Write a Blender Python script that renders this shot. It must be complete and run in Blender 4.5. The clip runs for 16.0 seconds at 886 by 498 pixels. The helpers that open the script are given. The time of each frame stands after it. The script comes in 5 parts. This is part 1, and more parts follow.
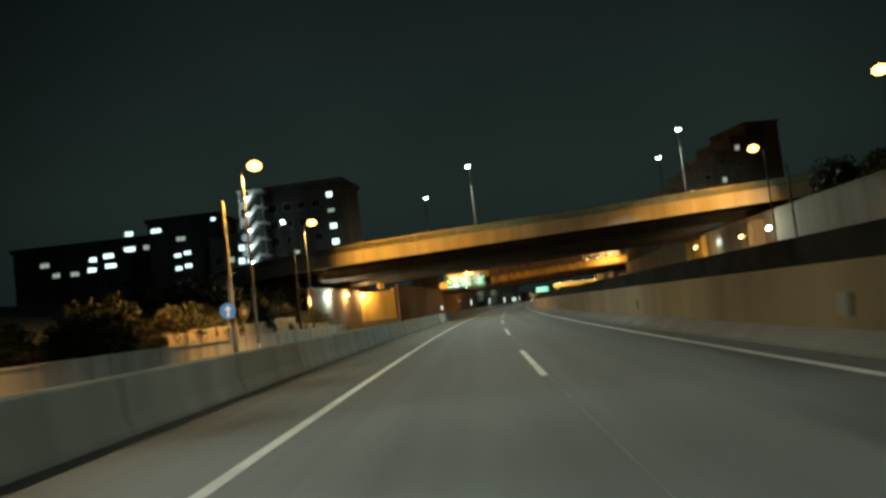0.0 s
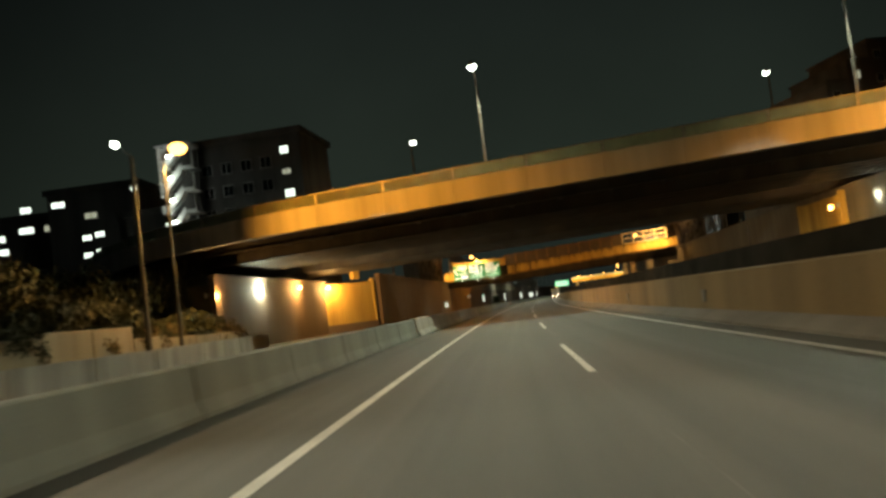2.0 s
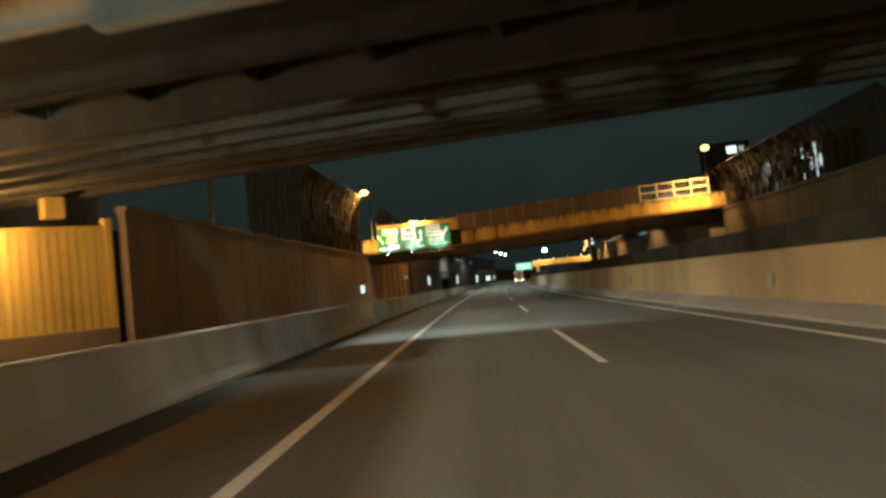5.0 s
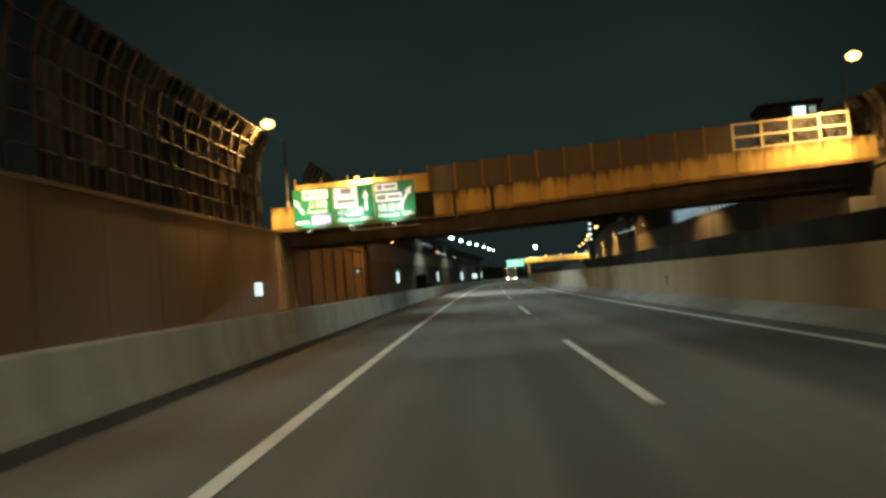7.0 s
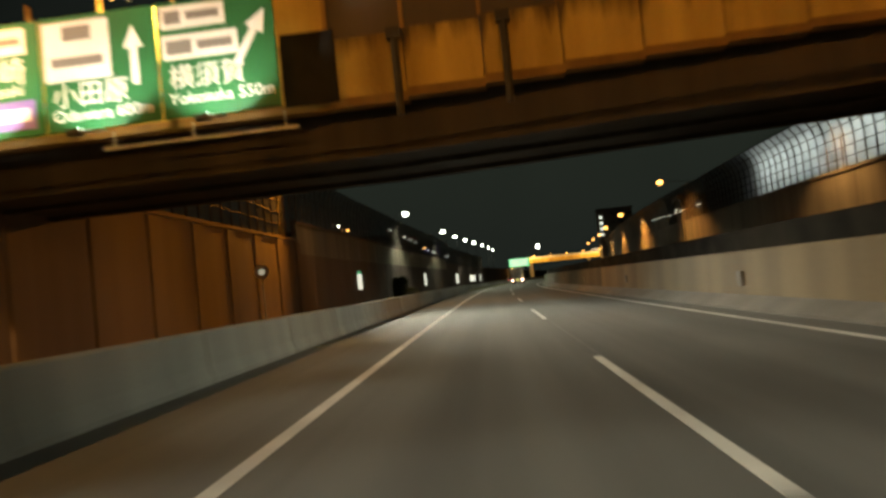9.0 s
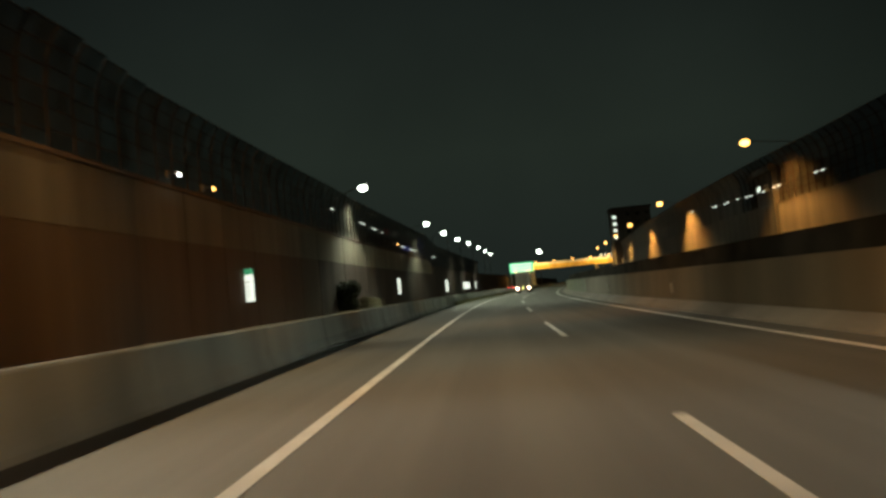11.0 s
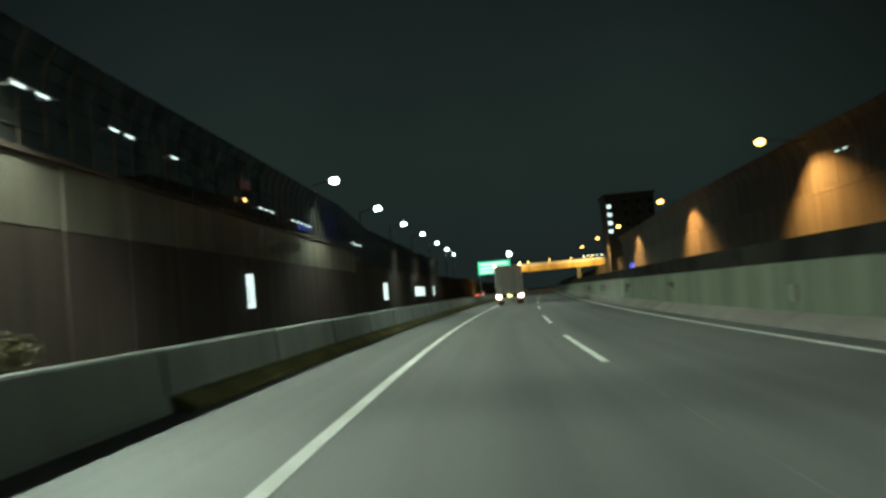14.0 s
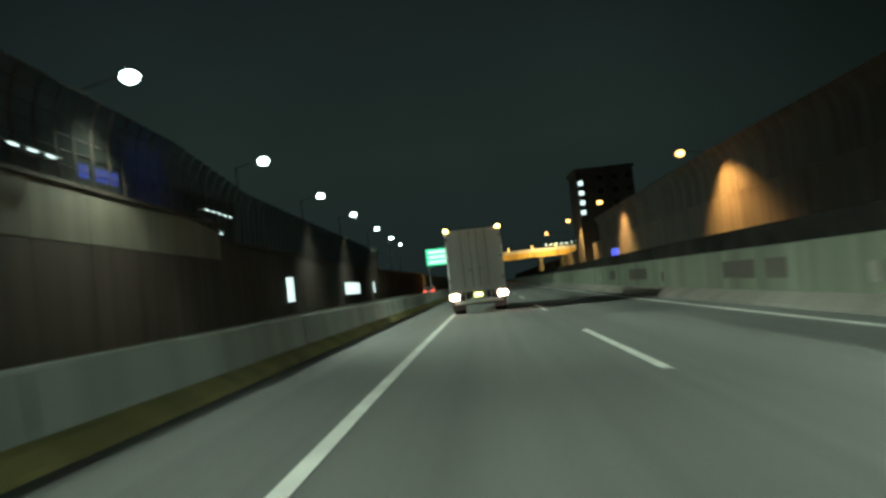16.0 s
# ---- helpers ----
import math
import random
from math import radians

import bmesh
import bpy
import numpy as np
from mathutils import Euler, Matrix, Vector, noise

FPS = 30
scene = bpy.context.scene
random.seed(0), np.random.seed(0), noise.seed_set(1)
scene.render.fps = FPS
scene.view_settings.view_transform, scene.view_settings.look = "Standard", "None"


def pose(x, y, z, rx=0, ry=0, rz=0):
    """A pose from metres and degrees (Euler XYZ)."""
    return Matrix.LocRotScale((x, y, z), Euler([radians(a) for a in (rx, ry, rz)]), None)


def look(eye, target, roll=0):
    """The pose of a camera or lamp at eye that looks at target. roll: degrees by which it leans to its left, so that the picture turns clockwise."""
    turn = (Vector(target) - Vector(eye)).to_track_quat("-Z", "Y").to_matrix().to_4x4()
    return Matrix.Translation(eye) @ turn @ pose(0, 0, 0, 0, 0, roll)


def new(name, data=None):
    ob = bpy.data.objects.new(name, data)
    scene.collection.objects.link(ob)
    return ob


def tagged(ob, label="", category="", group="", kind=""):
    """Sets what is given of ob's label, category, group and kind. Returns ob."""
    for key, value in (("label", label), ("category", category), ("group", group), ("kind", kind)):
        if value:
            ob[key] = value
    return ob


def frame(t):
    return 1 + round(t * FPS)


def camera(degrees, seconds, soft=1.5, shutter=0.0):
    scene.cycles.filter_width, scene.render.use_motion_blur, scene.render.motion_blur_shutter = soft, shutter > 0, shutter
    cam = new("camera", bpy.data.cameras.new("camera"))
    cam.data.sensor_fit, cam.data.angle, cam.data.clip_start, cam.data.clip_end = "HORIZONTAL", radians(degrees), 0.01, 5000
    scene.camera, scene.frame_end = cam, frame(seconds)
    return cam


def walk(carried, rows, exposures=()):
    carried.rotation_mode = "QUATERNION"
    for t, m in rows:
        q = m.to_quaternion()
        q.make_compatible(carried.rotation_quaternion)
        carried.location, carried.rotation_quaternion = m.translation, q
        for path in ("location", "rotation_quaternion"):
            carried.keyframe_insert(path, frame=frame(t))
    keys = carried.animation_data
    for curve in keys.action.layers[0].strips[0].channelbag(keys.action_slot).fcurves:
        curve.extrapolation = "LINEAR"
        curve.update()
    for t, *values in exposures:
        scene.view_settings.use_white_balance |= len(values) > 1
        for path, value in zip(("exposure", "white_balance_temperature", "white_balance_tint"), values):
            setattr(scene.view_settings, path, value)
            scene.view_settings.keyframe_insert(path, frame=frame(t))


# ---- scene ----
cam = camera(55.45, 16.0, soft=3.0, shutter=0.5)
PATH = [
    (0, 2.532, -14.648, 1.313, 2.48, 4.13, 6.63),
    (0.5, 2.523, -4.853, 1.301, 2.53, 3.99, 7.05),
    (1, 2.495, 5.384, 1.288, 2.55, 3.98, 6.98),
    (1.5, 2.482, 15.934, 1.298, 3.03, 4.18, 7.27),
    (2, 2.484, 26.298, 1.291, 3.43, 4.02, 7.14),
    (2.5, 2.545, 36.226, 1.304, 3.31, 4.69, 7.21),
    (3, 2.671, 46.279, 1.294, 2.80, 4.48, 6.81),
    (3.5, 2.870, 56.423, 1.284, 2.07, 4.32, 6.68),
    (4, 3.088, 66.928, 1.283, 1.23, 3.64, 6.21),
    (6.5, 5.088, 120.454, 1.290, -0.56, 1.95, 5.31),
    (7, 5.643, 131.862, 1.284, -0.69, 2.24, 4.78),
    (7.5, 6.270, 142.955, 1.287, -0.74, 2.44, 4.97),
    (8, 6.894, 154.009, 1.269, -0.72, 2.47, 5.00),
    (8.5, 7.559, 164.764, 1.265, -0.77, 2.19, 5.77),
    (9, 8.223, 175.296, 1.261, -0.74, 2.46, 5.84),
    (11.5, 12.118, 230.926, 1.277, -0.98, 2.94, 5.18),
    (12, 12.956, 241.651, 1.304, -1.12, 2.91, 5.50),
    (12.5, 13.822, 252.814, 1.313, -2.00, 2.93, 5.54),
    (13, 14.681, 263.726, 1.294, -2.83, 2.89, 5.66),
    (13.5, 15.697, 274.470, 1.287, -3.01, 2.94, 5.27),
    (14, 16.726, 285.428, 1.295, -3.36, 3.16, 5.06),
    (14.5, 17.856, 295.833, 1.261, -4.14, 3.07, 5.70),
    (15, 18.973, 305.314, 1.235, -4.97, 2.86, 6.06),
    (15.5, 20.142, 314.314, 1.230, -5.85, 2.77, 6.13),
    (16, 21.579, 324.895, 1.231, -6.52, 2.55, 6.30),
]
walk(cam, [(t, pose(x, y, z, 90 + p, r, w)) for t, x, y, z, w, p, r in PATH],
     exposures=[(0, 0.05, 6000, 5), (0.7, 0.1, 6100, 5), (1.5, 0.15, 6800, 9), (2, 0.1, 7300, 13), (2.5, 0.08, 7300, 13), (3.5, -0.2, 7100, 12), (4, 0.2, 6200, 8), (6.5, 0.05, 6250, 10), (7, 0.13, 5900, 7), (8, 0.12, 6850, 13), (8.5, -0.08, 7800, 20), (9, -0.03, 7800, 20), (11.5, 0.15, 6800, 10), (12.5, 0.4, 6200, 5), (13.5, 0.1, 5800, 4), (14.5, 0.1, 6300, 9), (15.5, 0.08, 6300, 9), (16, 0.15, 6000, 5)])

# ---------------------------------------------------------------- sky
world = bpy.data.worlds.new("night_sky")
scene.world = world
world.use_nodes = True
wn, wl = world.node_tree.nodes, world.node_tree.links
wn.clear()
w_out, w_bg = wn.new("ShaderNodeOutputWorld"), wn.new("ShaderNodeBackground")
w_tc, w_sep, w_ramp = wn.new("ShaderNodeTexCoord"), wn.new("ShaderNodeSeparateXYZ"), wn.new("ShaderNodeValToRGB")
w_noise, w_mix = wn.new("ShaderNodeTexNoise"), wn.new("ShaderNodeMix")
w_mix.data_type, w_mix.blend_type = "RGBA", "MULTIPLY"
w_mix.inputs[0].default_value = 0.6
w_noise.inputs["Scale"].default_value = 2.2
w_noise.inputs["Detail"].default_value = 4
wl.new(w_tc.outputs["Generated"], w_sep.inputs[0])
wl.new(w_tc.outputs["Generated"], w_noise.inputs["Vector"])
wl.new(w_sep.outputs["Z"], w_ramp.inputs[0])
els = w_ramp.color_ramp.elements
els[0].position, els[0].color = 0.0, (0.0085, 0.0125, 0.0115, 1)
els[1].position, els[1].color = 0.55, (0.0030, 0.0044, 0.0058, 1)
mid = els.new(0.16)
mid.color = (0.0105, 0.0160, 0.0130, 1)
w_way = wn.new("ShaderNodeMapRange")
w_way.interpolation_type = "SMOOTHSTEP"
w_way.inputs[1].default_value, w_way.inputs[2].default_value = 0.76, 1.0
w_way.inputs[3].default_value, w_way.inputs[4].default_value = 0.40, 1.15
w_glow = wn.new("ShaderNodeMix")
w_glow.data_type, w_glow.blend_type = "RGBA", "MULTIPLY"
w_glow.inputs[0].default_value = 1.0
wl.new(w_sep.outputs["Y"], w_way.inputs[0])
wl.new(w_ramp.outputs[0], w_glow.inputs["A"])
wl.new(w_way.outputs[0], w_glow.inputs["B"])
wl.new(w_glow.outputs["Result"], w_mix.inputs["A"])
wl.new(w_noise.outputs[0], w_mix.inputs["B"])
wl.new(w_mix.outputs["Result"], w_bg.inputs["Color"])
w_bg.inputs["Strength"].default_value = 1.8
wl.new(w_bg.outputs[0], w_out.inputs[0])

# ---------------------------------------------------------------- the road's line
BEND_AT = [-40, 40, 100, 160, 220, 270, 310, 350, 480]
BEND = [0.619, 0.459, 0.226, 0.396, 0.117, 0.633, 1.438, 0.201, 0.0]
S_ALL = np.arange(-600, 1600, 2.0)
_k = np.interp(S_ALL, BEND_AT, BEND, left=0.0, right=0.0) / 1000
_i0 = int(np.argmin(np.abs(S_ALL)))
_th = np.concatenate([[0], np.cumsum(_k[1:] + _k[:-1])])
_th -= _th[_i0]
_tm = (_th[1:] + _th[:-1]) / 2
_rx = np.concatenate([[0], np.cumsum(np.sin(_tm) * 2)])
_ry = np.concatenate([[0], np.cumsum(np.cos(_tm) * 2)])
_rx -= _rx[_i0]
_ry -= _ry[_i0]


def turn(s):
    return float(np.interp(s, S_ALL, _th))


def at(s, d, z=0.0):
    """A point s metres along the road and d metres right of its left edge line."""
    a = turn(s)
    return Vector((float(np.interp(s, S_ALL, _rx)) + d * math.cos(a), float(np.interp(s, S_ALL, _ry)) - d * math.sin(a), z))


def on_road(s, d, z=0.0, yaw=0.0):
    p = at(s, d, z)
    return pose(p.x, p.y, p.z, 0, 0, yaw - math.degrees(turn(s)))


# ---------------------------------------------------------------- lamps
DEEP = (1.0, 0.40, 0.04)
WARM, SOFT, WHITE = (1.0, 0.55, 0.17), (1.0, 0.74, 0.38), (0.86, 1.0, 0.76)


def spot(place, power, colour, size=0.25, angle=165, down=(0, 0, -1), blend=0.5):
    data = bpy.data.lights.new("lamp_light", "SPOT")
    data.energy, data.color, data.shadow_soft_size = power, colour, size
    data.spot_size, data.spot_blend = radians(angle), blend
    ob = new("lamp_light", data)
    ob.matrix_world = look(place, Vector(place) + Vector(down))
    return ob


# lamps at y 5, 10, 140, 141 and 246 are unseen, added for light
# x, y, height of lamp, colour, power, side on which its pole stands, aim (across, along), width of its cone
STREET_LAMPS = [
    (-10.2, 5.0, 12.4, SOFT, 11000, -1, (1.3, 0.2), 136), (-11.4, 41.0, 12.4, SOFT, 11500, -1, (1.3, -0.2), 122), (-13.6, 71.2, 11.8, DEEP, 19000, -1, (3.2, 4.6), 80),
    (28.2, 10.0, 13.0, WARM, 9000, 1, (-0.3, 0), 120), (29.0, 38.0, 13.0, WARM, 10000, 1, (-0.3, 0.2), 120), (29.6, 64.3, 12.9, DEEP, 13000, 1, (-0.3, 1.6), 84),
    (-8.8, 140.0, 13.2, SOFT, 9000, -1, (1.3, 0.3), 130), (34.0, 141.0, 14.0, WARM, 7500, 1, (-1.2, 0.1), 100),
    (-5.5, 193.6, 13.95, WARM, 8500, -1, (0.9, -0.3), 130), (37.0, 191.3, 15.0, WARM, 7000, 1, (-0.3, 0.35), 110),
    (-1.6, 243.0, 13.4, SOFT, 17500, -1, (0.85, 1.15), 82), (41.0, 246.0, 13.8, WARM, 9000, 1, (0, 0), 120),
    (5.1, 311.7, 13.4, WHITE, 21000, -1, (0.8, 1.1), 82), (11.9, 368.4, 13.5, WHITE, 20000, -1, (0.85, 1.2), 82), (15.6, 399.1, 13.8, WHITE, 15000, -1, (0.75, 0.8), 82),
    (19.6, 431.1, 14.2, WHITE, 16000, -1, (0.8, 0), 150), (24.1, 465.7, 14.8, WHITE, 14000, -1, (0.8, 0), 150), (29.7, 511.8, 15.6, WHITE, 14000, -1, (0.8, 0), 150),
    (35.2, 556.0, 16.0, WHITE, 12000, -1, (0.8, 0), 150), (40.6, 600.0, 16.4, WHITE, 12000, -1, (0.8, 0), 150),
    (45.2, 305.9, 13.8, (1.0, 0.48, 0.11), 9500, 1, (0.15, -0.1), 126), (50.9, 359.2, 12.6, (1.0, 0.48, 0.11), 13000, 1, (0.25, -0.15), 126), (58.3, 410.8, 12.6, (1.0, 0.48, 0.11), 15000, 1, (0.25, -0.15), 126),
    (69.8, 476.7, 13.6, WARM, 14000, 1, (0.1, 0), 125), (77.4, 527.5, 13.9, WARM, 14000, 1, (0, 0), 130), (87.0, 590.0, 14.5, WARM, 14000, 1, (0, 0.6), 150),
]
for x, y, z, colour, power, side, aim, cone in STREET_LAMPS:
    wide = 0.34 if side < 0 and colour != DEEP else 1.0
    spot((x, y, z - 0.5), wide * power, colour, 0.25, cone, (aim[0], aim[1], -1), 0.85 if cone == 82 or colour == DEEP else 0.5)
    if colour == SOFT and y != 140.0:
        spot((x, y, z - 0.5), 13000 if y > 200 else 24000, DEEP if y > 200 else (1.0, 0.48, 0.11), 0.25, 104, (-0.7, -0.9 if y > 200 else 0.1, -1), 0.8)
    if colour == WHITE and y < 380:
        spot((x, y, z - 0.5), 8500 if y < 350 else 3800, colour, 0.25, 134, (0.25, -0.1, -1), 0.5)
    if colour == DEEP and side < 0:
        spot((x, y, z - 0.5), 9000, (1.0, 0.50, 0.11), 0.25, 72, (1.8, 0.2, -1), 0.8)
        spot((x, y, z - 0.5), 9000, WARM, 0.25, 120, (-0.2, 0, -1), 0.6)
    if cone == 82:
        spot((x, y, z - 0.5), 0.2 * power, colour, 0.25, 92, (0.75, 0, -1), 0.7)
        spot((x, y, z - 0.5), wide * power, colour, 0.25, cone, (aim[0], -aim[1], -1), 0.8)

# narrow beams along the carriageway, added at each side's nearest lamp to replace headlights
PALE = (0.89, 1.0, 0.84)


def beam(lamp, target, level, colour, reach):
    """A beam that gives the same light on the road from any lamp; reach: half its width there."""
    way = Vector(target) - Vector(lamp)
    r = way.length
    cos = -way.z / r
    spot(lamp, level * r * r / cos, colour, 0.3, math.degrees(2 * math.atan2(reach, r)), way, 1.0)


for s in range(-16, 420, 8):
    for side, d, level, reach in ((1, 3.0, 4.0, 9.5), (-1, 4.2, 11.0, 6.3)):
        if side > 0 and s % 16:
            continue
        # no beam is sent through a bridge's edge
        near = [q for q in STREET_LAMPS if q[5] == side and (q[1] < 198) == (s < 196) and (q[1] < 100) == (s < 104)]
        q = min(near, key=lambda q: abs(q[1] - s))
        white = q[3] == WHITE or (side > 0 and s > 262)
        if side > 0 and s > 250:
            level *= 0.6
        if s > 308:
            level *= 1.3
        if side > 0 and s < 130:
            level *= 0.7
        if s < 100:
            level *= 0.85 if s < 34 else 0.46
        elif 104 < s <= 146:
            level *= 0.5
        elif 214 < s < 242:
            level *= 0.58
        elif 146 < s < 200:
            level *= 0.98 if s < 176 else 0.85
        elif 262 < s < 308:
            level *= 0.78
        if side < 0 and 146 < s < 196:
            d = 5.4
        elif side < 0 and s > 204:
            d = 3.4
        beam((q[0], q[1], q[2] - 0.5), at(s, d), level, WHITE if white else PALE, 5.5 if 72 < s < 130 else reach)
# sodium light across the cutting onto the tall left wall; lamps 7, 11 unseen
for lamp, s, level in ((7, 154, 1.2), (7, 172, 2.4), (9, 184, 8.0), (9, 194, 8.5), (11, 207, 6.0), (11, 220, 10.0), (11, 236, 9.0), (11, 250, 4.5), (11, 264, 3.5), (11, 278, 2.5)):
    x, y, z = STREET_LAMPS[lamp][:3]
    goal = at(s, -14.2, 4.4)
    way = goal - Vector((x, y, z - 0.5))
    spot((x, y, z - 0.5), level * way.length_squared, DEEP, 0.3, 22, way, 1.0)
spot((-1.6, 243.0, 12.9), 8000, DEEP, 0.25, 40, (2.2, 0.9, -1), 1.0)
spot((-1.6, 243.0, 12.9), 11000, DEEP, 0.25, 46, (1.9, -1.7, -1), 1.0)
# lamps on the first bridge: x, y, height, foot, side
BRIDGE_LAMPS = [(3.1, 84.8, 17.9, 9.2, 1), (26.9, 79.5, 18.3, 9.4, 1), (-3.4, 109.0, 18.0, 9.2, -1), (30.1, 104.5, 19.1, 9.6, -1)]
for x, y, z, base, side in BRIDGE_LAMPS:
    spot((x, y, z - 0.5), 9000 if y < 90 else 4000, WHITE, 0.25, 140, (0, -0.8 * side, -1), 0.4)
# lamps below the first bridge: x, y, z, warm, power, side of the road
WALL_LAMPS = [(-18.6, 89.6, 4.4, 1, 1200, -1), (-16.0, 121.4, 5.3, 1, 2400, -1), (-16.8, 110.7, 5.2, 1, 2000, -1), (-17.8, 99.7, 5.0, 0, 2000, -1),
              (32.6, 80.9, 5.6, 1, 420, 1), (34.6, 96.0, 6.0, 0, 260, 1), (32.8, 101.5, 5.8, 1, 480, 1), (32.5, 71.6, 5.7, 0, 300, 1)]
for x, y, z, warm, power, side in WALL_LAMPS:
    data = bpy.data.lights.new("wall_light", "POINT")
    data.energy, data.color, data.shadow_soft_size = power, WARM if warm else WHITE, 0.24
    new("wall_light", data).location = (x - 0.32 * side, y, z - 0.05)
# beams added at the wall lamps, as headlights would light the road here
for s, k in ((86, 3), (94, 3), (102, 2), (110, 2), (118, 1), (125, 1)):
    x, y, z = WALL_LAMPS[k][:3]
    beam((x + 0.5, y, z - 0.1), at(s, 4.0), 6.5, (1.0, 0.86, 0.58), 6.5)
# the lamp at the bridge's end lights the curved panes beside it
spot((-5.5, 193.6, 13.4), 14000, (1.0, 0.50, 0.13), 0.25, 64, (-0.3, -1, -0.3), 1.0)
spot((-5.5, 193.6, 13.4), 9000, WARM, 0.25, 62, (0.1, 1, -1.1), 0.8)
spot((37.0, 191.3, 14.5), 15000, WARM, 0.25, 62, (-0.35, 1, -1.1), 0.8)
spot((37.0, 191.3, 14.5), 8000, WARM, 0.25, 70, (0.3, -1, -0.3), 1.0)
# narrow spot at the unseen first lamp, added to brighten the ramp's round signs
spot((-10.2, 5.0, 11.9), 42000, (1.0, 0.86, 0.6), 0.25, 9, (-3.1, 33.4, -9.1), 0.8)
# sodium spots added at unseen lamps 6 and 7, for the second bridge's edge
for lamp, goal, power in ((7, (24.0, 200.0, 9.0), 30000), (7, (8.0, 200.0, 9.0), 26000), (6, (4.0, 199.0, 9.0), 26000)):
    x, y, z = STREET_LAMPS[lamp][:3]
    spot((x, y, z - 0.5), power, DEEP, 0.25, 26, Vector(goal) - Vector((x, y, z - 0.5)), 1.0)
# floodlights of the direction signs
SIGN_LAMPS = (-24.2, -20.9, -17.6)
for x in SIGN_LAMPS:
    q = pose(0, 0, 0, 0, 0, -6.06) @ Vector((x, 195.05, 6.06))
    spot(tuple(q), 760, (0.95, 1.0, 0.86), 0.1, 104, (0, 0.75, 1), 0.4)
q = pose(0, 0, 0, 0, 0, -6.06) @ Vector((-20.6, 197.2, 10.0))
spot(tuple(q), 1900, (1.0, 0.78, 0.28), 0.1, 165, (0, 0.6, -0.8), 0.3)
# lamps along the distant bridge
for x, y in ((66, 634), (96, 629)):
    spot((x, y, 14.5), 16000, (1.0, 0.66, 0.2), 0.3, 150, (0, 0.8, -1), 0.4)
# white tubes in the stair tower
for k in range(6):
    data = bpy.data.lights.new("stair_light", "POINT")
    data.energy, data.color, data.shadow_soft_size = 130, (0.82, 1.0, 0.95), 0.3
    q = pose(-36.4, 127.2, 0, 0, 0, -6) @ Vector((1.7, -0.6, 8.6 + 2.75 * k + 1.65))
    new("stair_light", data).location = q

# ---------------------------------------------------------------- materials


def surface(name, dark, light, scale=1.0, rough=0.8, bump=0.3, stain=0.5, metal=0.0, streak=False, spec=0.4):
    """A matt or worn surface: grain and large stains between two colours, at world size."""
    m = bpy.data.materials.new(name)
    m.use_nodes = True
    nt = m.node_tree
    nd, ln = nt.nodes, nt.links
    b = nd["Principled BSDF"]
    geo = nd.new("ShaderNodeNewGeometry")
    big, fine, mp = nd.new("ShaderNodeTexNoise"), nd.new("ShaderNodeTexNoise"), nd.new("ShaderNodeMapping")
    info = nd.new("ShaderNodeObjectInfo")
    big.inputs["Scale"].default_value, big.inputs["Detail"].default_value = 0.55 * scale, 6
    fine.inputs["Scale"].default_value, fine.inputs["Detail"].default_value = 22 * scale, 3
    mp.inputs["Scale"].default_value = (1.6, 1.6, 0.12) if streak else (1, 1, 1)
    ln.new(geo.outputs["Position"], mp.inputs["Vector"])
    ln.new(mp.outputs[0], big.inputs["Vector"])
    ln.new(geo.outputs["Position"], fine.inputs["Vector"])
    mix = nd.new("ShaderNodeMix")
    mix.data_type = "RGBA"
    ramp = nd.new("ShaderNodeMapRange")
    ramp.inputs[1].default_value, ramp.inputs[2].default_value = 0.5 - 0.32 * stain, 0.5 + 0.32 * stain
    add = nd.new("ShaderNodeMath")
    add.operation = "MULTIPLY_ADD"
    add.inputs[1].default_value, add.inputs[2].default_value = 0.35, -0.17
    tot = nd.new("ShaderNodeMath")
    rnd = nd.new("ShaderNodeMath")
    rnd.operation = "MULTIPLY_ADD"
    rnd.inputs[1].default_value, rnd.inputs[2].default_value = 0.24, -0.12
    tot2 = nd.new("ShaderNodeMath")
    tot2.use_clamp = True
    ln.new(big.outputs[0], ramp.inputs[0])
    ln.new(fine.outputs[0], add.inputs[0])
    ln.new(info.outputs["Random"], rnd.inputs[0])
    ln.new(ramp.outputs[0], tot.inputs[0])
    ln.new(add.outputs[0], tot.inputs[1])
    ln.new(tot.outputs[0], tot2.inputs[0])
    ln.new(rnd.outputs[0], tot2.inputs[1])
    ln.new(tot2.outputs[0], mix.inputs[0])
    mix.inputs["A"].default_value, mix.inputs["B"].default_value = (*dark, 1), (*light, 1)
    ln.new(mix.outputs["Result"], b.inputs["Base Color"])
    b.inputs["Roughness"].default_value, b.inputs["Metallic"].default_value = rough, metal
    b.inputs["Specular IOR Level"].default_value = spec
    bp = nd.new("ShaderNodeBump")
    bp.inputs["Strength"].default_value, bp.inputs["Distance"].default_value = bump, 0.02
    ln.new(fine.outputs[0], bp.inputs["Height"])
    ln.new(bp.outputs[0], b.inputs["Normal"])
    return m


def plain(name, colour, rough=0.5, metal=0.0, glow=0.0, glow_colour=None):
    m = bpy.data.materials.new(name)
    m.use_nodes = True
    b = m.node_tree.nodes["Principled BSDF"]
    b.inputs["Base Color"].default_value = (*colour, 1)
    b.inputs["Roughness"].default_value, b.inputs["Metallic"].default_value = rough, metal
    if glow:
        b.inputs["Emission Color"].default_value = (*(glow_colour or colour), 1)
        b.inputs["Emission Strength"].default_value = glow
    return m


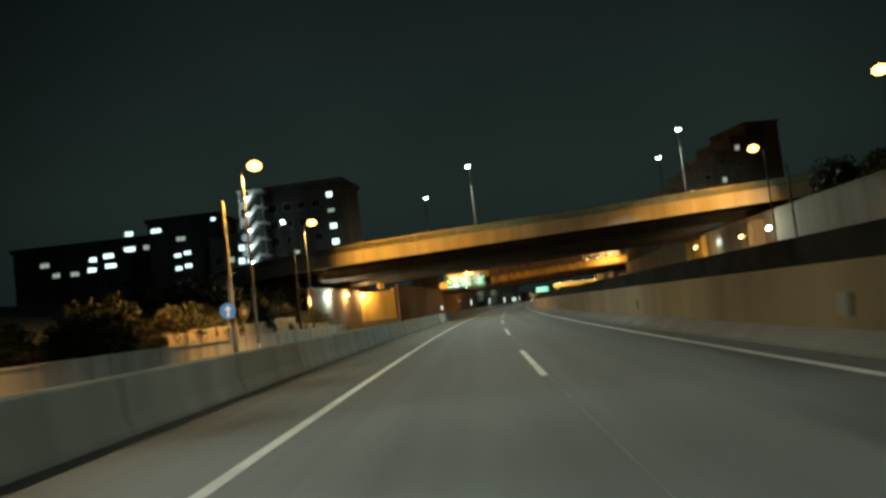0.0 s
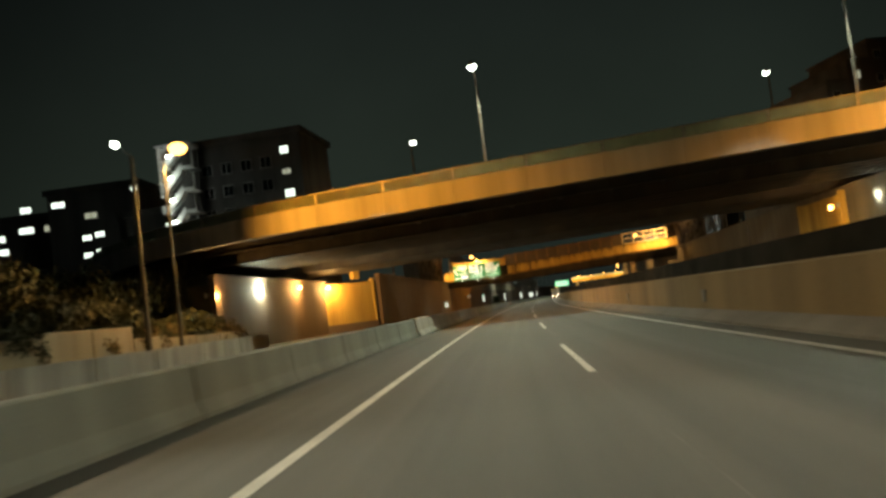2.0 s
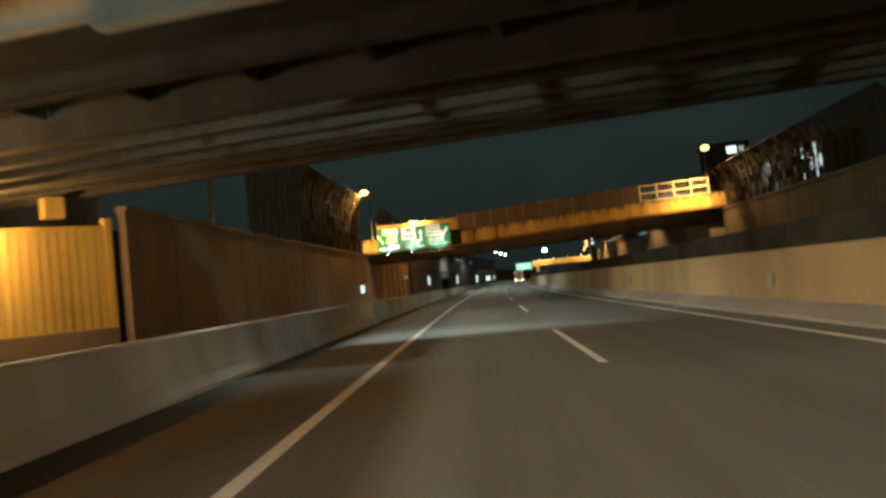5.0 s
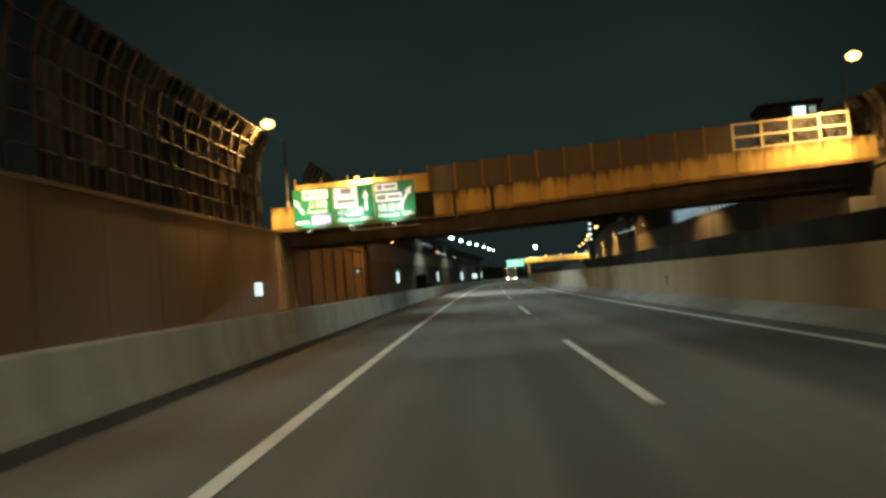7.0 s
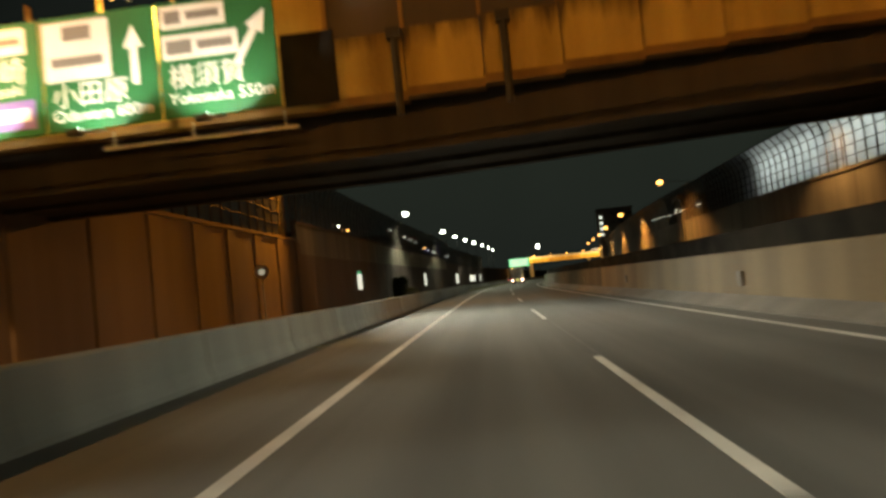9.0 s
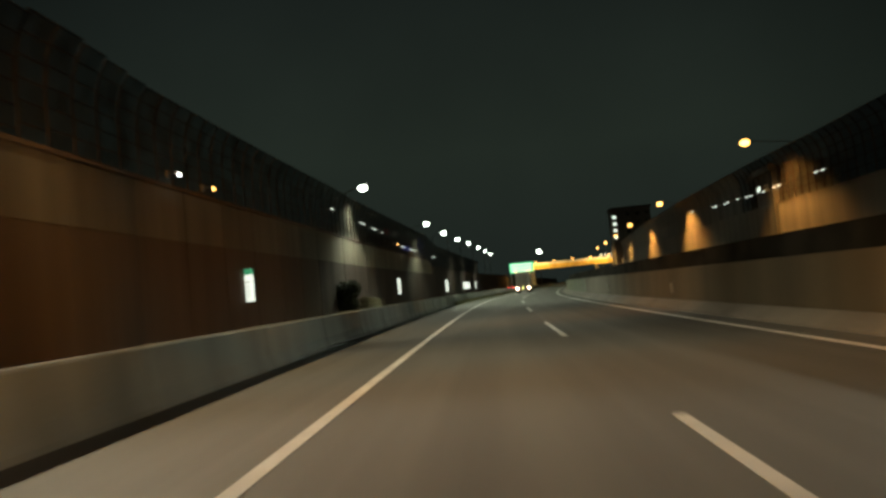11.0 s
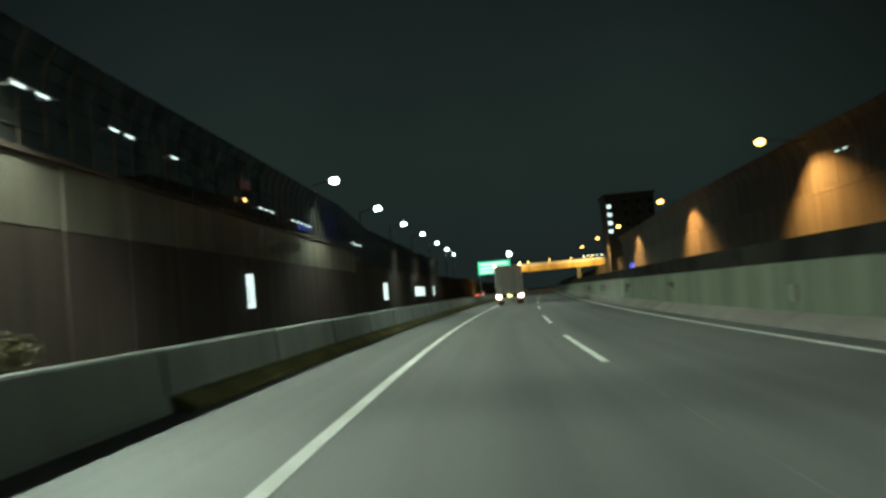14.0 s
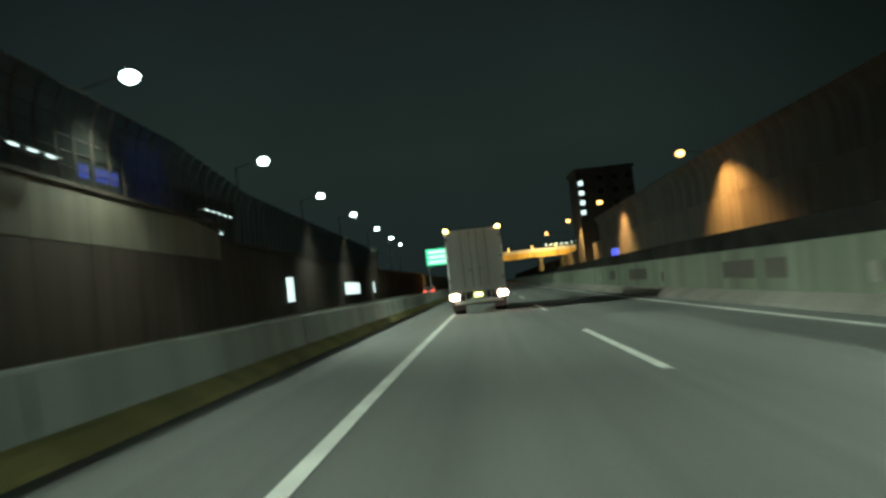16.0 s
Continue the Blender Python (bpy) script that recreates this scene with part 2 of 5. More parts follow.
def asphalt(name, dark, light):
    """Worn asphalt: long faint tracks along the road, patches and grain; the UV map holds metres across and along."""
    m = bpy.data.materials.new(name)
    m.use_nodes = True
    nd, ln = m.node_tree.nodes, m.node_tree.links
    b = nd["Principled BSDF"]
    uv, geo = nd.new("ShaderNodeUVMap"), nd.new("ShaderNodeNewGeometry")
    uv.uv_map = "along"

    def noise(scale, detail, src, stretch=(1, 1, 1)):
        n, mp = nd.new("ShaderNodeTexNoise"), nd.new("ShaderNodeMapping")
        n.inputs["Scale"].default_value, n.inputs["Detail"].default_value = scale, detail
        mp.inputs["Scale"].default_value = stretch
        ln.new(src, mp.inputs["Vector"])
        ln.new(mp.outputs[0], n.inputs["Vector"])
        return n.outputs[0]

    def times(a, k, add=None):
        q = nd.new("ShaderNodeMath")
        q.operation = "MULTIPLY_ADD"
        q.inputs[1].default_value = k
        ln.new(a, q.inputs[0])
        if add is None:
            q.inputs[2].default_value = -0.5 * k
        else:
            ln.new(add, q.inputs[2])
        return q.outputs[0]
    track = noise(1.5, 4, uv.outputs[0], (1, 0.012, 1))
    patch = noise(0.5, 5, uv.outputs[0], (1, 0.10, 1))
    grain = noise(34, 3, geo.outputs["Position"])
    stone = noise(110, 2, geo.outputs["Position"])
    tot = times(stone, 0.35, times(grain, 0.35, times(patch, 0.7, times(track, 1.7))))
    fac = nd.new("ShaderNodeMapRange")
    fac.inputs[1].default_value, fac.inputs[2].default_value = -0.05, 1.0
    ln.new(tot, fac.inputs[0])
    mix = nd.new("ShaderNodeMix")
    mix.data_type = "RGBA"
    mix.inputs["A"].default_value, mix.inputs["B"].default_value = (*dark, 1), (*light, 1)
    ln.new(fac.outputs[0], mix.inputs[0])
    ln.new(mix.outputs["Result"], b.inputs["Base Color"])
    rg = nd.new("ShaderNodeMapRange")
    rg.inputs[3].default_value, rg.inputs[4].default_value = 0.62, 0.84
    ln.new(track, rg.inputs[0])
    ln.new(rg.outputs[0], b.inputs["Roughness"])
    bp = nd.new("ShaderNodeBump")
    bp.inputs["Strength"].default_value, bp.inputs["Distance"].default_value = 0.5, 0.012
    ln.new(times(stone, 0.6, grain), bp.inputs["Height"])
    ln.new(bp.outputs[0], b.inputs["Normal"])
    return m


ASPHALT = asphalt("asphalt", (0.044, 0.046, 0.044), (0.140, 0.142, 0.134))
ASPHALT_OLD = asphalt("old_asphalt", (0.042, 0.040, 0.037), (0.092, 0.087, 0.078))
SEAM = surface("joint_seal", (0.10, 0.10, 0.095), (0.21, 0.21, 0.20), 2.0, 0.7, 0.2, 1.0)
LINE = surface("road_paint", (0.50, 0.50, 0.48), (0.82, 0.82, 0.78), 2.0, 0.6, 0.3, 0.8)
CONCRETE = surface("concrete", (0.20, 0.195, 0.18), (0.42, 0.41, 0.385), 0.9, 0.85, 0.4, 0.8, streak=True)
CONCRETE_PALE = surface("pale_concrete", (0.34, 0.335, 0.31), (0.56, 0.55, 0.52), 0.9, 0.85, 0.4, 0.8, streak=True)
CONCRETE_DARK = surface("stained_concrete", (0.085, 0.078, 0.068), (0.22, 0.205, 0.18), 0.6, 0.9, 0.5, 1.3, streak=True)
SHADE_GRIME = surface("shade_grime_concrete", (0.018, 0.015, 0.012), (0.060, 0.050, 0.040), 0.5, 0.9, 0.4, 1.0)
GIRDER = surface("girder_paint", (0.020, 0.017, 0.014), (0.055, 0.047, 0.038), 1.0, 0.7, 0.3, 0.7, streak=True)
STEEL = surface("galvanised_steel", (0.22, 0.22, 0.21), (0.42, 0.42, 0.41), 3.0, 0.5, 0.15, 0.6, metal=0.6)
POLE = surface("lamp_pole_paint", (0.035, 0.035, 0.033), (0.085, 0.083, 0.078), 2.0, 0.55, 0.15, 0.6)
RUST = surface("rusty_brown_steel", (0.025, 0.018, 0.013), (0.075, 0.050, 0.034), 2.0, 0.75, 0.3, 0.8)
SOIL = surface("soil_and_grass", (0.02, 0.024, 0.014), (0.06, 0.06, 0.035), 1.5, 0.95, 0.6, 0.9)
DARK_PANEL = surface("dark_glare_screen", (0.010, 0.010, 0.009), (0.028, 0.026, 0.022), 1.5, 1.0, 0.2, 0.6, spec=0.03)
BRICKISH = surface("brown_wall_tile", (0.10, 0.070, 0.050), (0.19, 0.138, 0.10), 0.6, 0.85, 0.4, 1.6, streak=True)
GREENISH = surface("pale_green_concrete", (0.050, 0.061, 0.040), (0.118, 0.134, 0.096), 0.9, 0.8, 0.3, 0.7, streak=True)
FACADE = surface("dark_facade", (0.06, 0.058, 0.055), (0.13, 0.125, 0.118), 0.6, 0.8, 0.2, 0.7, streak=True)
FACADE_PALE = surface("pale_facade", (0.28, 0.28, 0.27), (0.46, 0.46, 0.44), 0.6, 0.8, 0.2, 0.7, streak=True)
TRUCK_WHITE = surface("truck_white_paint", (0.52, 0.52, 0.50), (0.74, 0.74, 0.71), 1.4, 0.4, 0.1, 0.6, streak=True)
CHASSIS = surface("black_chassis", (0.012, 0.012, 0.012), (0.035, 0.034, 0.032), 3, 0.6, 0.3, 0.7)
RUBBER = surface("rubber", (0.012, 0.012, 0.012), (0.03, 0.03, 0.03), 4, 0.9, 0.3, 0.7)
BARK = surface("bark", (0.04, 0.03, 0.02), (0.11, 0.085, 0.06), 4, 0.95, 0.8, 0.8)
LEAF = surface("leaves", (0.018, 0.024, 0.009), (0.055, 0.060, 0.022), 2, 0.7, 0.2, 0.9)
LEAF_PALE = surface("pale_leaves", (0.075, 0.062, 0.026), (0.17, 0.138, 0.066), 2, 0.7, 0.2, 0.9)
SMOKED = surface("smoked_brown_sheet", (0.034, 0.026, 0.018), (0.085, 0.062, 0.040), 0.8, 0.55, 0.1, 1.2, streak=True)
SIGN_GREEN = surface("sign_green", (0.004, 0.105, 0.038), (0.006, 0.135, 0.050), 1.2, 0.45, 0.05, 0.6)
SIGN_WHITE = surface("sign_white", (0.66, 0.67, 0.64), (0.80, 0.80, 0.77), 1.2, 0.45, 0.05, 0.6)
SIGN_INK = plain("sign_ink", (0.17, 0.17, 0.16), 0.5)
SIGN_PURPLE = surface("sign_purple", (0.16, 0.12, 0.36), (0.22, 0.17, 0.45), 1.2, 0.45, 0.05, 0.6)
SIGN_BLUE = surface("sign_blue", (0.015, 0.15, 0.50), (0.025, 0.20, 0.60), 1.2, 0.4, 0.05, 0.8)
YELLOW_PAINT = surface("ochre_paint", (0.22, 0.13, 0.03), (0.64, 0.45, 0.12), 0.9, 0.75, 0.25, 0.9, streak=True)
OCHRE_DARK = surface("dark_ochre_paint", (0.10, 0.055, 0.016), (0.26, 0.155, 0.05), 1.2, 0.75, 0.25, 0.9, streak=True)
CREAM = surface("cream_rail_paint", (0.40, 0.34, 0.22), (0.62, 0.55, 0.38), 1.5, 0.6, 0.15, 0.8)


def stained_ochre():
    """Ochre paint with black water stains that run down unevenly from the top edge of each slab and along its joint."""
    m = YELLOW_PAINT.copy()
    m.name = "stained_ochre_paint"
    nd, ln = m.node_tree.nodes, m.node_tree.links
    b = nd["Principled BSDF"]
    base = b.inputs["Base Color"].links[0].from_socket
    tc, sep, geo = nd.new("ShaderNodeTexCoord"), nd.new("ShaderNodeSeparateXYZ"), nd.new("ShaderNodeNewGeometry")
    mp, nz = nd.new("ShaderNodeMapping"), nd.new("ShaderNodeTexNoise")
    mp.inputs["Scale"].default_value = (2.2, 2.2, 0.25)
    nz.inputs["Scale"].default_value, nz.inputs["Detail"].default_value = 1.0, 6
    ln.new(geo.outputs["Position"], mp.inputs["Vector"])
    ln.new(mp.outputs[0], nz.inputs["Vector"])
    ln.new(tc.outputs["Object"], sep.inputs[0])

    def ramp(src, a, b_, lo, hi):
        r = nd.new("ShaderNodeMapRange")
        r.inputs[1].default_value, r.inputs[2].default_value, r.inputs[3].default_value, r.inputs[4].default_value = a, b_, lo, hi
        ln.new(src, r.inputs[0])
        return r.outputs[0]

    def add(p, q):
        a = nd.new("ShaderNodeMath")
        ln.new(p, a.inputs[0])
        ln.new(q, a.inputs[1])
        return a.outputs[0]
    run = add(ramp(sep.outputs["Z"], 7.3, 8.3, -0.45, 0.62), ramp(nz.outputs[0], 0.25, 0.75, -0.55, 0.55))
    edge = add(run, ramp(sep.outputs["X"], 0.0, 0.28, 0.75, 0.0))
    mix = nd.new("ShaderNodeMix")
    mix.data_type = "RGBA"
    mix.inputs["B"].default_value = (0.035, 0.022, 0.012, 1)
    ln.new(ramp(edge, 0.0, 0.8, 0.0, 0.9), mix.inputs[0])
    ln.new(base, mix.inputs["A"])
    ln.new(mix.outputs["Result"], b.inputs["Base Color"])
    return m


STAINED_OCHRE = stained_ochre()
GLASS_DARK = plain("dark_window_glass", (0.012, 0.014, 0.016), 0.12)
GLOW_WARM = plain("lamp_warm", (1, 0.8, 0.5), 0.4, 0, 6.5, (1.0, 0.50, 0.12))
GLOW_WHITE = plain("lamp_white", (0.9, 1, 0.95), 0.4, 0, 14, (0.78, 1.0, 0.88))
GLOW_WHITE_SOFT = plain("tube_white", (0.9, 1, 0.95), 0.4, 0, 8, (0.82, 1.0, 0.95))
GLOW_WINDOW = plain("lit_window", (0.8, 0.9, 0.85), 0.4, 0, 1.6, (0.78, 1.0, 0.92))
GLOW_CELL = plain("lit_cell", (0.8, 0.85, 0.8), 0.4, 0, 3.6, (0.80, 0.97, 1.0))
GLOW_CELL_WARM = plain("warm_lit_cell", (0.8, 0.75, 0.6), 0.4, 0, 0.55, (1.0, 0.86, 0.58))
GLOW_WINDOW_DIM = plain("dim_window", (0.8, 0.8, 0.7), 0.4, 0, 0.35, (0.85, 0.95, 0.75))
GLOW_PANEL = plain("lit_panel", (0.9, 1, 0.95), 0.4, 0, 1.05, (0.84, 1.0, 0.92))
GLOW_GREEN = plain("lit_green_panel", (0.1, 0.8, 0.4), 0.4, 0, 0.9, (0.10, 0.85, 0.40))
GLOW_GREEN_DIM = plain("dim_green_panel", (0.1, 0.6, 0.35), 0.4, 0, 0.28, (0.10, 0.85, 0.45))
GLOW_TAIL = plain("tail_lamp", (0.9, 0.7, 0.6), 0.3, 0, 30, (1.0, 0.70, 0.50))
GLOW_RED = plain("red_tail_lamp", (0.8, 0.05, 0.03), 0.3, 0, 6, (1.0, 0.05, 0.03))
GLOW_AMBER = plain("amber_marker", (1, 0.6, 0.1), 0.3, 0, 22, (1.0, 0.58, 0.12))
GLOW_BLUE = plain("blue_lit_board", (0.1, 0.15, 0.9), 0.4, 0, 0.9, (0.12, 0.16, 1.0))
GLOW_RED_SOFT = plain("red_lit_board", (0.7, 0.08, 0.06), 0.4, 0, 0.08, (1.0, 0.10, 0.07))
LENS_AMBER = plain("plate_lamp_yellow", (0.8, 0.75, 0.2), 0.4, 0, 4.0, (0.9, 0.95, 0.25))


def panel_glass(name="milky_panel", milk=(0.30, 0.34, 0.33, 1), share_in=0.5, clear=(0.08, 0.40)):
    """Milky translucent panels of the noise barriers."""
    m = bpy.data.materials.new(name)
    m.use_nodes = True
    nt = m.node_tree
    nt.nodes.clear()
    out, mix = nt.nodes.new("ShaderNodeOutputMaterial"), nt.nodes.new("ShaderNodeMixShader")
    dif, tr, gl = nt.nodes.new("ShaderNodeBsdfDiffuse"), nt.nodes.new("ShaderNodeBsdfTranslucent"), nt.nodes.new("ShaderNodeBsdfTransparent")
    mix2, nz = nt.nodes.new("ShaderNodeMixShader"), nt.nodes.new("ShaderNodeTexNoise")
    geo = nt.nodes.new("ShaderNodeNewGeometry")
    nz.inputs["Scale"].default_value = 0.8
    nt.links.new(geo.outputs["Position"], nz.inputs["Vector"])
    dif.inputs[0].default_value = (0.055, 0.055, 0.05, 1)
    tr.inputs[0].default_value = milk
    gl.inputs[0].default_value = (0.75, 0.8, 0.8, 1)
    mix.inputs[0].default_value = share_in
    nt.links.new(dif.outputs[0], mix.inputs[1])
    nt.links.new(tr.outputs[0], mix.inputs[2])
    share = nt.nodes.new("ShaderNodeMapRange")
    share.inputs[1].default_value, share.inputs[2].default_value = 0.3, 0.7
    share.inputs[3].default_value, share.inputs[4].default_value = clear
    nt.links.new(nz.outputs[0], share.inputs[0])
    nt.links.new(share.outputs[0], mix2.inputs[0])
    nt.links.new(mix.outputs[0], mix2.inputs[1])
    nt.links.new(gl.outputs[0], mix2.inputs[2])
    nt.links.new(mix2.outputs[0], out.inputs[0])
    return m


MILKY = panel_glass()
# sheets before the lit hall pass more light, so that they glow brighter
MILKY_BRIGHT = panel_glass("bright_milky_panel", (0.62, 0.70, 0.70, 1), 0.8, (0.03, 0.12))

# ---------------------------------------------------------------- mesh helpers


def box(bm, x0, x1, y0, y1, z0, z1, m=None):
    v = [bm.verts.new(p) for p in ((x0, y0, z0), (x1, y0, z0), (x1, y1, z0), (x0, y1, z0), (x0, y0, z1), (x1, y0, z1), (x1, y1, z1), (x0, y1, z1))]
    if m is not None:
        for q in v:
            q.co = m @ q.co
    for f in ((3, 2, 1, 0), (4, 5, 6, 7), (0, 1, 5, 4), (1, 2, 6, 5), (2, 3, 7, 6), (3, 0, 4, 7)):
        bm.faces.new([v[i] for i in f])


def rod(bm, p0, p1, r0, r1=None, n=8):
    r1 = r0 if r1 is None else r1
    p0, p1 = Vector(p0), Vector(p1)
    q = (p1 - p0).to_track_quat("Z", "Y")
    a, b = [], []
    for i in range(n):
        c = Vector((math.cos(2 * math.pi * i / n), math.sin(2 * math.pi * i / n), 0))
        a.append(bm.verts.new(p0 + q @ (c * r0)))
        b.append(bm.verts.new(p1 + q @ (c * r1)))
    for i in range(n):
        bm.faces.new((a[i], a[(i + 1) % n], b[(i + 1) % n], b[i]))
    bm.faces.new(a[::-1])
    bm.faces.new(b)


def prism(bm, prof, y0, y1):
    """A profile of (x, z), counter-clockwise seen from -y, drawn out along y."""
    a = [bm.verts.new((x, y0, z)) for x, z in prof]
    b = [bm.verts.new((x, y1, z)) for x, z in prof]
    n = len(prof)
    for i in range(n):
        bm.faces.new((a[i], b[i], b[(i + 1) % n], a[(i + 1) % n]))
    bm.faces.new(a)
    bm.faces.new(b[::-1])


def mesh(name, build, material, bevel=0.0, smooth=False):
    bm = bmesh.new()
    build(bm)
    if bevel:
        bmesh.ops.bevel(bm, geom=bm.edges[:], offset=bevel, segments=1, affect="EDGES", clamp_overlap=True)
    bmesh.ops.recalc_face_normals(bm, faces=bm.faces[:])
    me = bpy.data.meshes.new(name)
    bm.to_mesh(me)
    bm.free()
    me.materials.append(material)
    if smooth:
        for p in me.polygons:
            p.use_smooth = True
    return me


def piece(name, me, parent=None, m=None, label=""):
    ob = new(name, me)
    if parent is not None:
        ob.parent = parent
    if m is not None:
        ob.matrix_basis = m
    if label:
        ob["label"] = label
    return ob


def part(name, build, material, parent, label="", bevel=0.0, m=None, smooth=False):
    return piece(name, mesh(name, build, material, bevel, smooth), parent, m, label)


def thing(name, m, label, category, group="", kind=""):
    ob = new(name)
    ob.empty_display_size = 0.3
    ob.matrix_basis = m
    return tagged(ob, label, category, group, kind)


def letters(text, size, material, parent, m, name="lettering", align="LEFT"):
    cu = bpy.data.curves.new("lettering", "FONT")
    cu.body, cu.size, cu.align_x = text, size, align
    cu.extrude = 0.004
    tmp = new("lettering_source", cu)
    bpy.context.view_layer.update()
    me = bpy.data.meshes.new_from_object(tmp.evaluated_get(bpy.context.evaluated_depsgraph_get()))
    bpy.data.objects.remove(tmp)
    me.materials.clear()
    me.materials.append(material)
    return piece(name, me, parent, m)


def ribbon(name, d0, d1, s0, s1, z, material, step=6.0, label="", parent=None, category=""):
    n = max(1, int(round((s1 - s0) / step)))
    vs, fs = [], []
    for i in range(n + 1):
        s = s0 + (s1 - s0) * i / n
        vs += [at(s, d0, z), at(s, d1, z)]
    for i in range(n):
        fs.append((2 * i, 2 * i + 1, 2 * i + 3, 2 * i + 2))
    me = bpy.data.meshes.new(name)
    me.from_pydata([tuple(v) for v in vs], [], fs)
    uvs = me.uv_layers.new(name="along")
    for lp in me.loops:
        i, j = divmod(lp.vertex_index, 2)
        uvs.data[lp.index].uv = (d1 if j else d0, s0 + (s1 - s0) * i / n)
    me.materials.append(material)
    ob = new(name, me)
    if parent is not None:
        ob.parent = parent
    return tagged(ob, label, category, kind="structure") if label else ob


# ---------------------------------------------------------------- ground and roadway


def left_rise(s):
    return float(np.interp(s, [-600, 20, 85, 126, 240, 250, 378, 396, 1600], [2.2, 2.2, 5.5, 6.2, 6.2, 7.8, 7.8, 6.6, 6.6]))


def left_foot(s):
    return float(np.interp(s, [-600, 60, 84, 121, 126, 300, 342, 415, 511, 1600], [-17, -17, -20.6, -19.9, -14.75, -14.75, -16.5, -20.6, -25.6, -27]))


def right_foot(s):
    return float(np.interp(s, [-600, 300, 365, 417, 520, 1600], [32.2, 32.2, 29.2, 27.4, 26.2, 26.2]))


def right_rise(s):
    return float(np.interp(s, [-600, 60, 140, 1600], [7.0, 7.0, 7.6, 7.6]))


def build_ground():
    vs, fs = [], []
    ss = list(np.arange(-600, -60, 60)) + list(np.arange(-60, 540, 6)) + list(np.arange(540, 1600, 60))
    for s in ss:
        lf, lr, rr, rf = min(left_foot(s), left_foot(s - 7)), left_rise(s), right_rise(s), right_foot(s)
        cut = 0.5 if s > 84 else 16.0
        row = [(-2200, lr + 25), (-400, lr + 10), (-90, lr + 5), (-45, lr + 1.5), (lf - cut, lr - 0.3), (lf - 0.3, -0.06),
               (0, -0.06), (20, -0.06), (rf + 0.5, -0.06), (rf + 0.7, rr - 0.3), (60, rr + 1), (120, rr + 3), (500, rr + 8), (2200, rr + 20)]
        k = len(row)
        vs += [tuple(at(s, d, z)) for d, z in row]
    for i in range(len(ss) - 1):
        for j in range(k - 1):
            fs.append((i * k + j, i * k + j + 1, (i + 1) * k + j + 1, (i + 1) * k + j))
    me = bpy.data.meshes.new("ground")
    me.from_pydata(vs, [], fs)
    me.materials.append(SOIL)
    return tagged(new("ground", me), "dark soil and rough grass cutting beside the motorway", "ground", kind="structure")


build_ground()
road = ribbon("road", -2.75, 8.0, -300, 900, 0.0, ASPHALT, 6.0, "worn grey asphalt carriageway with two lanes", None, "road")
ribbon("side_road", -14.6, -2.75, -300, 900, -0.012, ASPHALT_OLD, 6.0, "old asphalt ramp beyond the concrete barrier", None, "road")
ribbon("opposite_road", 9.6, 31.8, -300, 900, -0.012, ASPHALT_OLD, 6.0, "asphalt carriageway of the opposite direction", None, "road")
ribbon("edge_line", -0.085, 0.085, -300, 900, 0.006, LINE, 6.0, parent=road)
ribbon("edge_line", 6.92, 7.09, -300, 900, 0.006, LINE, 6.0, parent=road)
for s0, s1 in ((-60, 34), (52, 118), (146, 203), (244, 262), (281, 330)):
    ribbon("road_joint", 3.545, 3.568, s0, s1, 0.004, SEAM, 6.0, parent=road)
dash_mesh = mesh("lane_dash", lambda bm: box(bm, -0.06, 0.06, 0, 8, 0.001, 0.007), LINE)
for k in range(-8, 40):
    piece("lane_dash", dash_mesh, road, on_road(20 * k - (4 if k > 15 else 0), 3.5))

# ---------------------------------------------------------------- barriers beside the carriageway
BAR = 6.0
left_barrier = thing("barrier_left", pose(0, 0, 0), "low grey concrete barrier between shoulder and side road", "barrier", kind="structure")
# slightly green: the headlights' teal is put into the barrier's grey
BARRIER_GREY = surface("weathered_headlight_tint_barrier", (0.185, 0.205, 0.19), (0.37, 0.405, 0.375), 0.9, 0.8, 0.4, 1.0, streak=True)
PROFILE = [(0.11, 0.0), (0.11, 0.08), (0.03, 0.30), (-0.02, 0.86), (-0.06, 0.90), (-0.24, 0.90), (-0.28, 0.86), (-0.32, 0.30), (-0.46, 0.0)]
seg_dark = mesh("barrier_segment", lambda bm: prism(bm, PROFILE, 0.015, BAR - 0.015), BARRIER_GREY)
PROFILE_PALE = [(0.26, 0.0), (0.26, 0.08), (0.09, 0.30), (0.02, 0.90), (-0.02, 0.94), (-0.24, 0.94), (-0.28, 0.90), (-0.32, 0.30), (-0.46, 0.0)]
seg_pale = mesh("barrier_segment", lambda bm: prism(bm, PROFILE_PALE, 0.015, BAR - 0.015), CONCRETE_PALE)
MOSS = surface("mossy_olive_concrete", (0.10, 0.10, 0.035), (0.30, 0.28, 0.10), 1.2, 0.9, 0.5, 0.9)
foot_moss = mesh("mossy_foot", lambda bm: prism(bm, [(0.10, 0.0), (0.42, 0.0), (0.40, 0.07), (0.22, 0.20), (0.075, 0.24)], 0.0, BAR), MOSS)
for i in range(-12, 110):
    s = 69.7 + BAR * (i - 16)
    piece("barrier_segment", seg_pale if 69 < s < 118 else seg_dark, left_barrier, on_road(s, -2.85))
    if s > 296:
        piece("mossy_foot", foot_moss, left_barrier, on_road(s, -2.85), "olive mossy foot of the barrier")

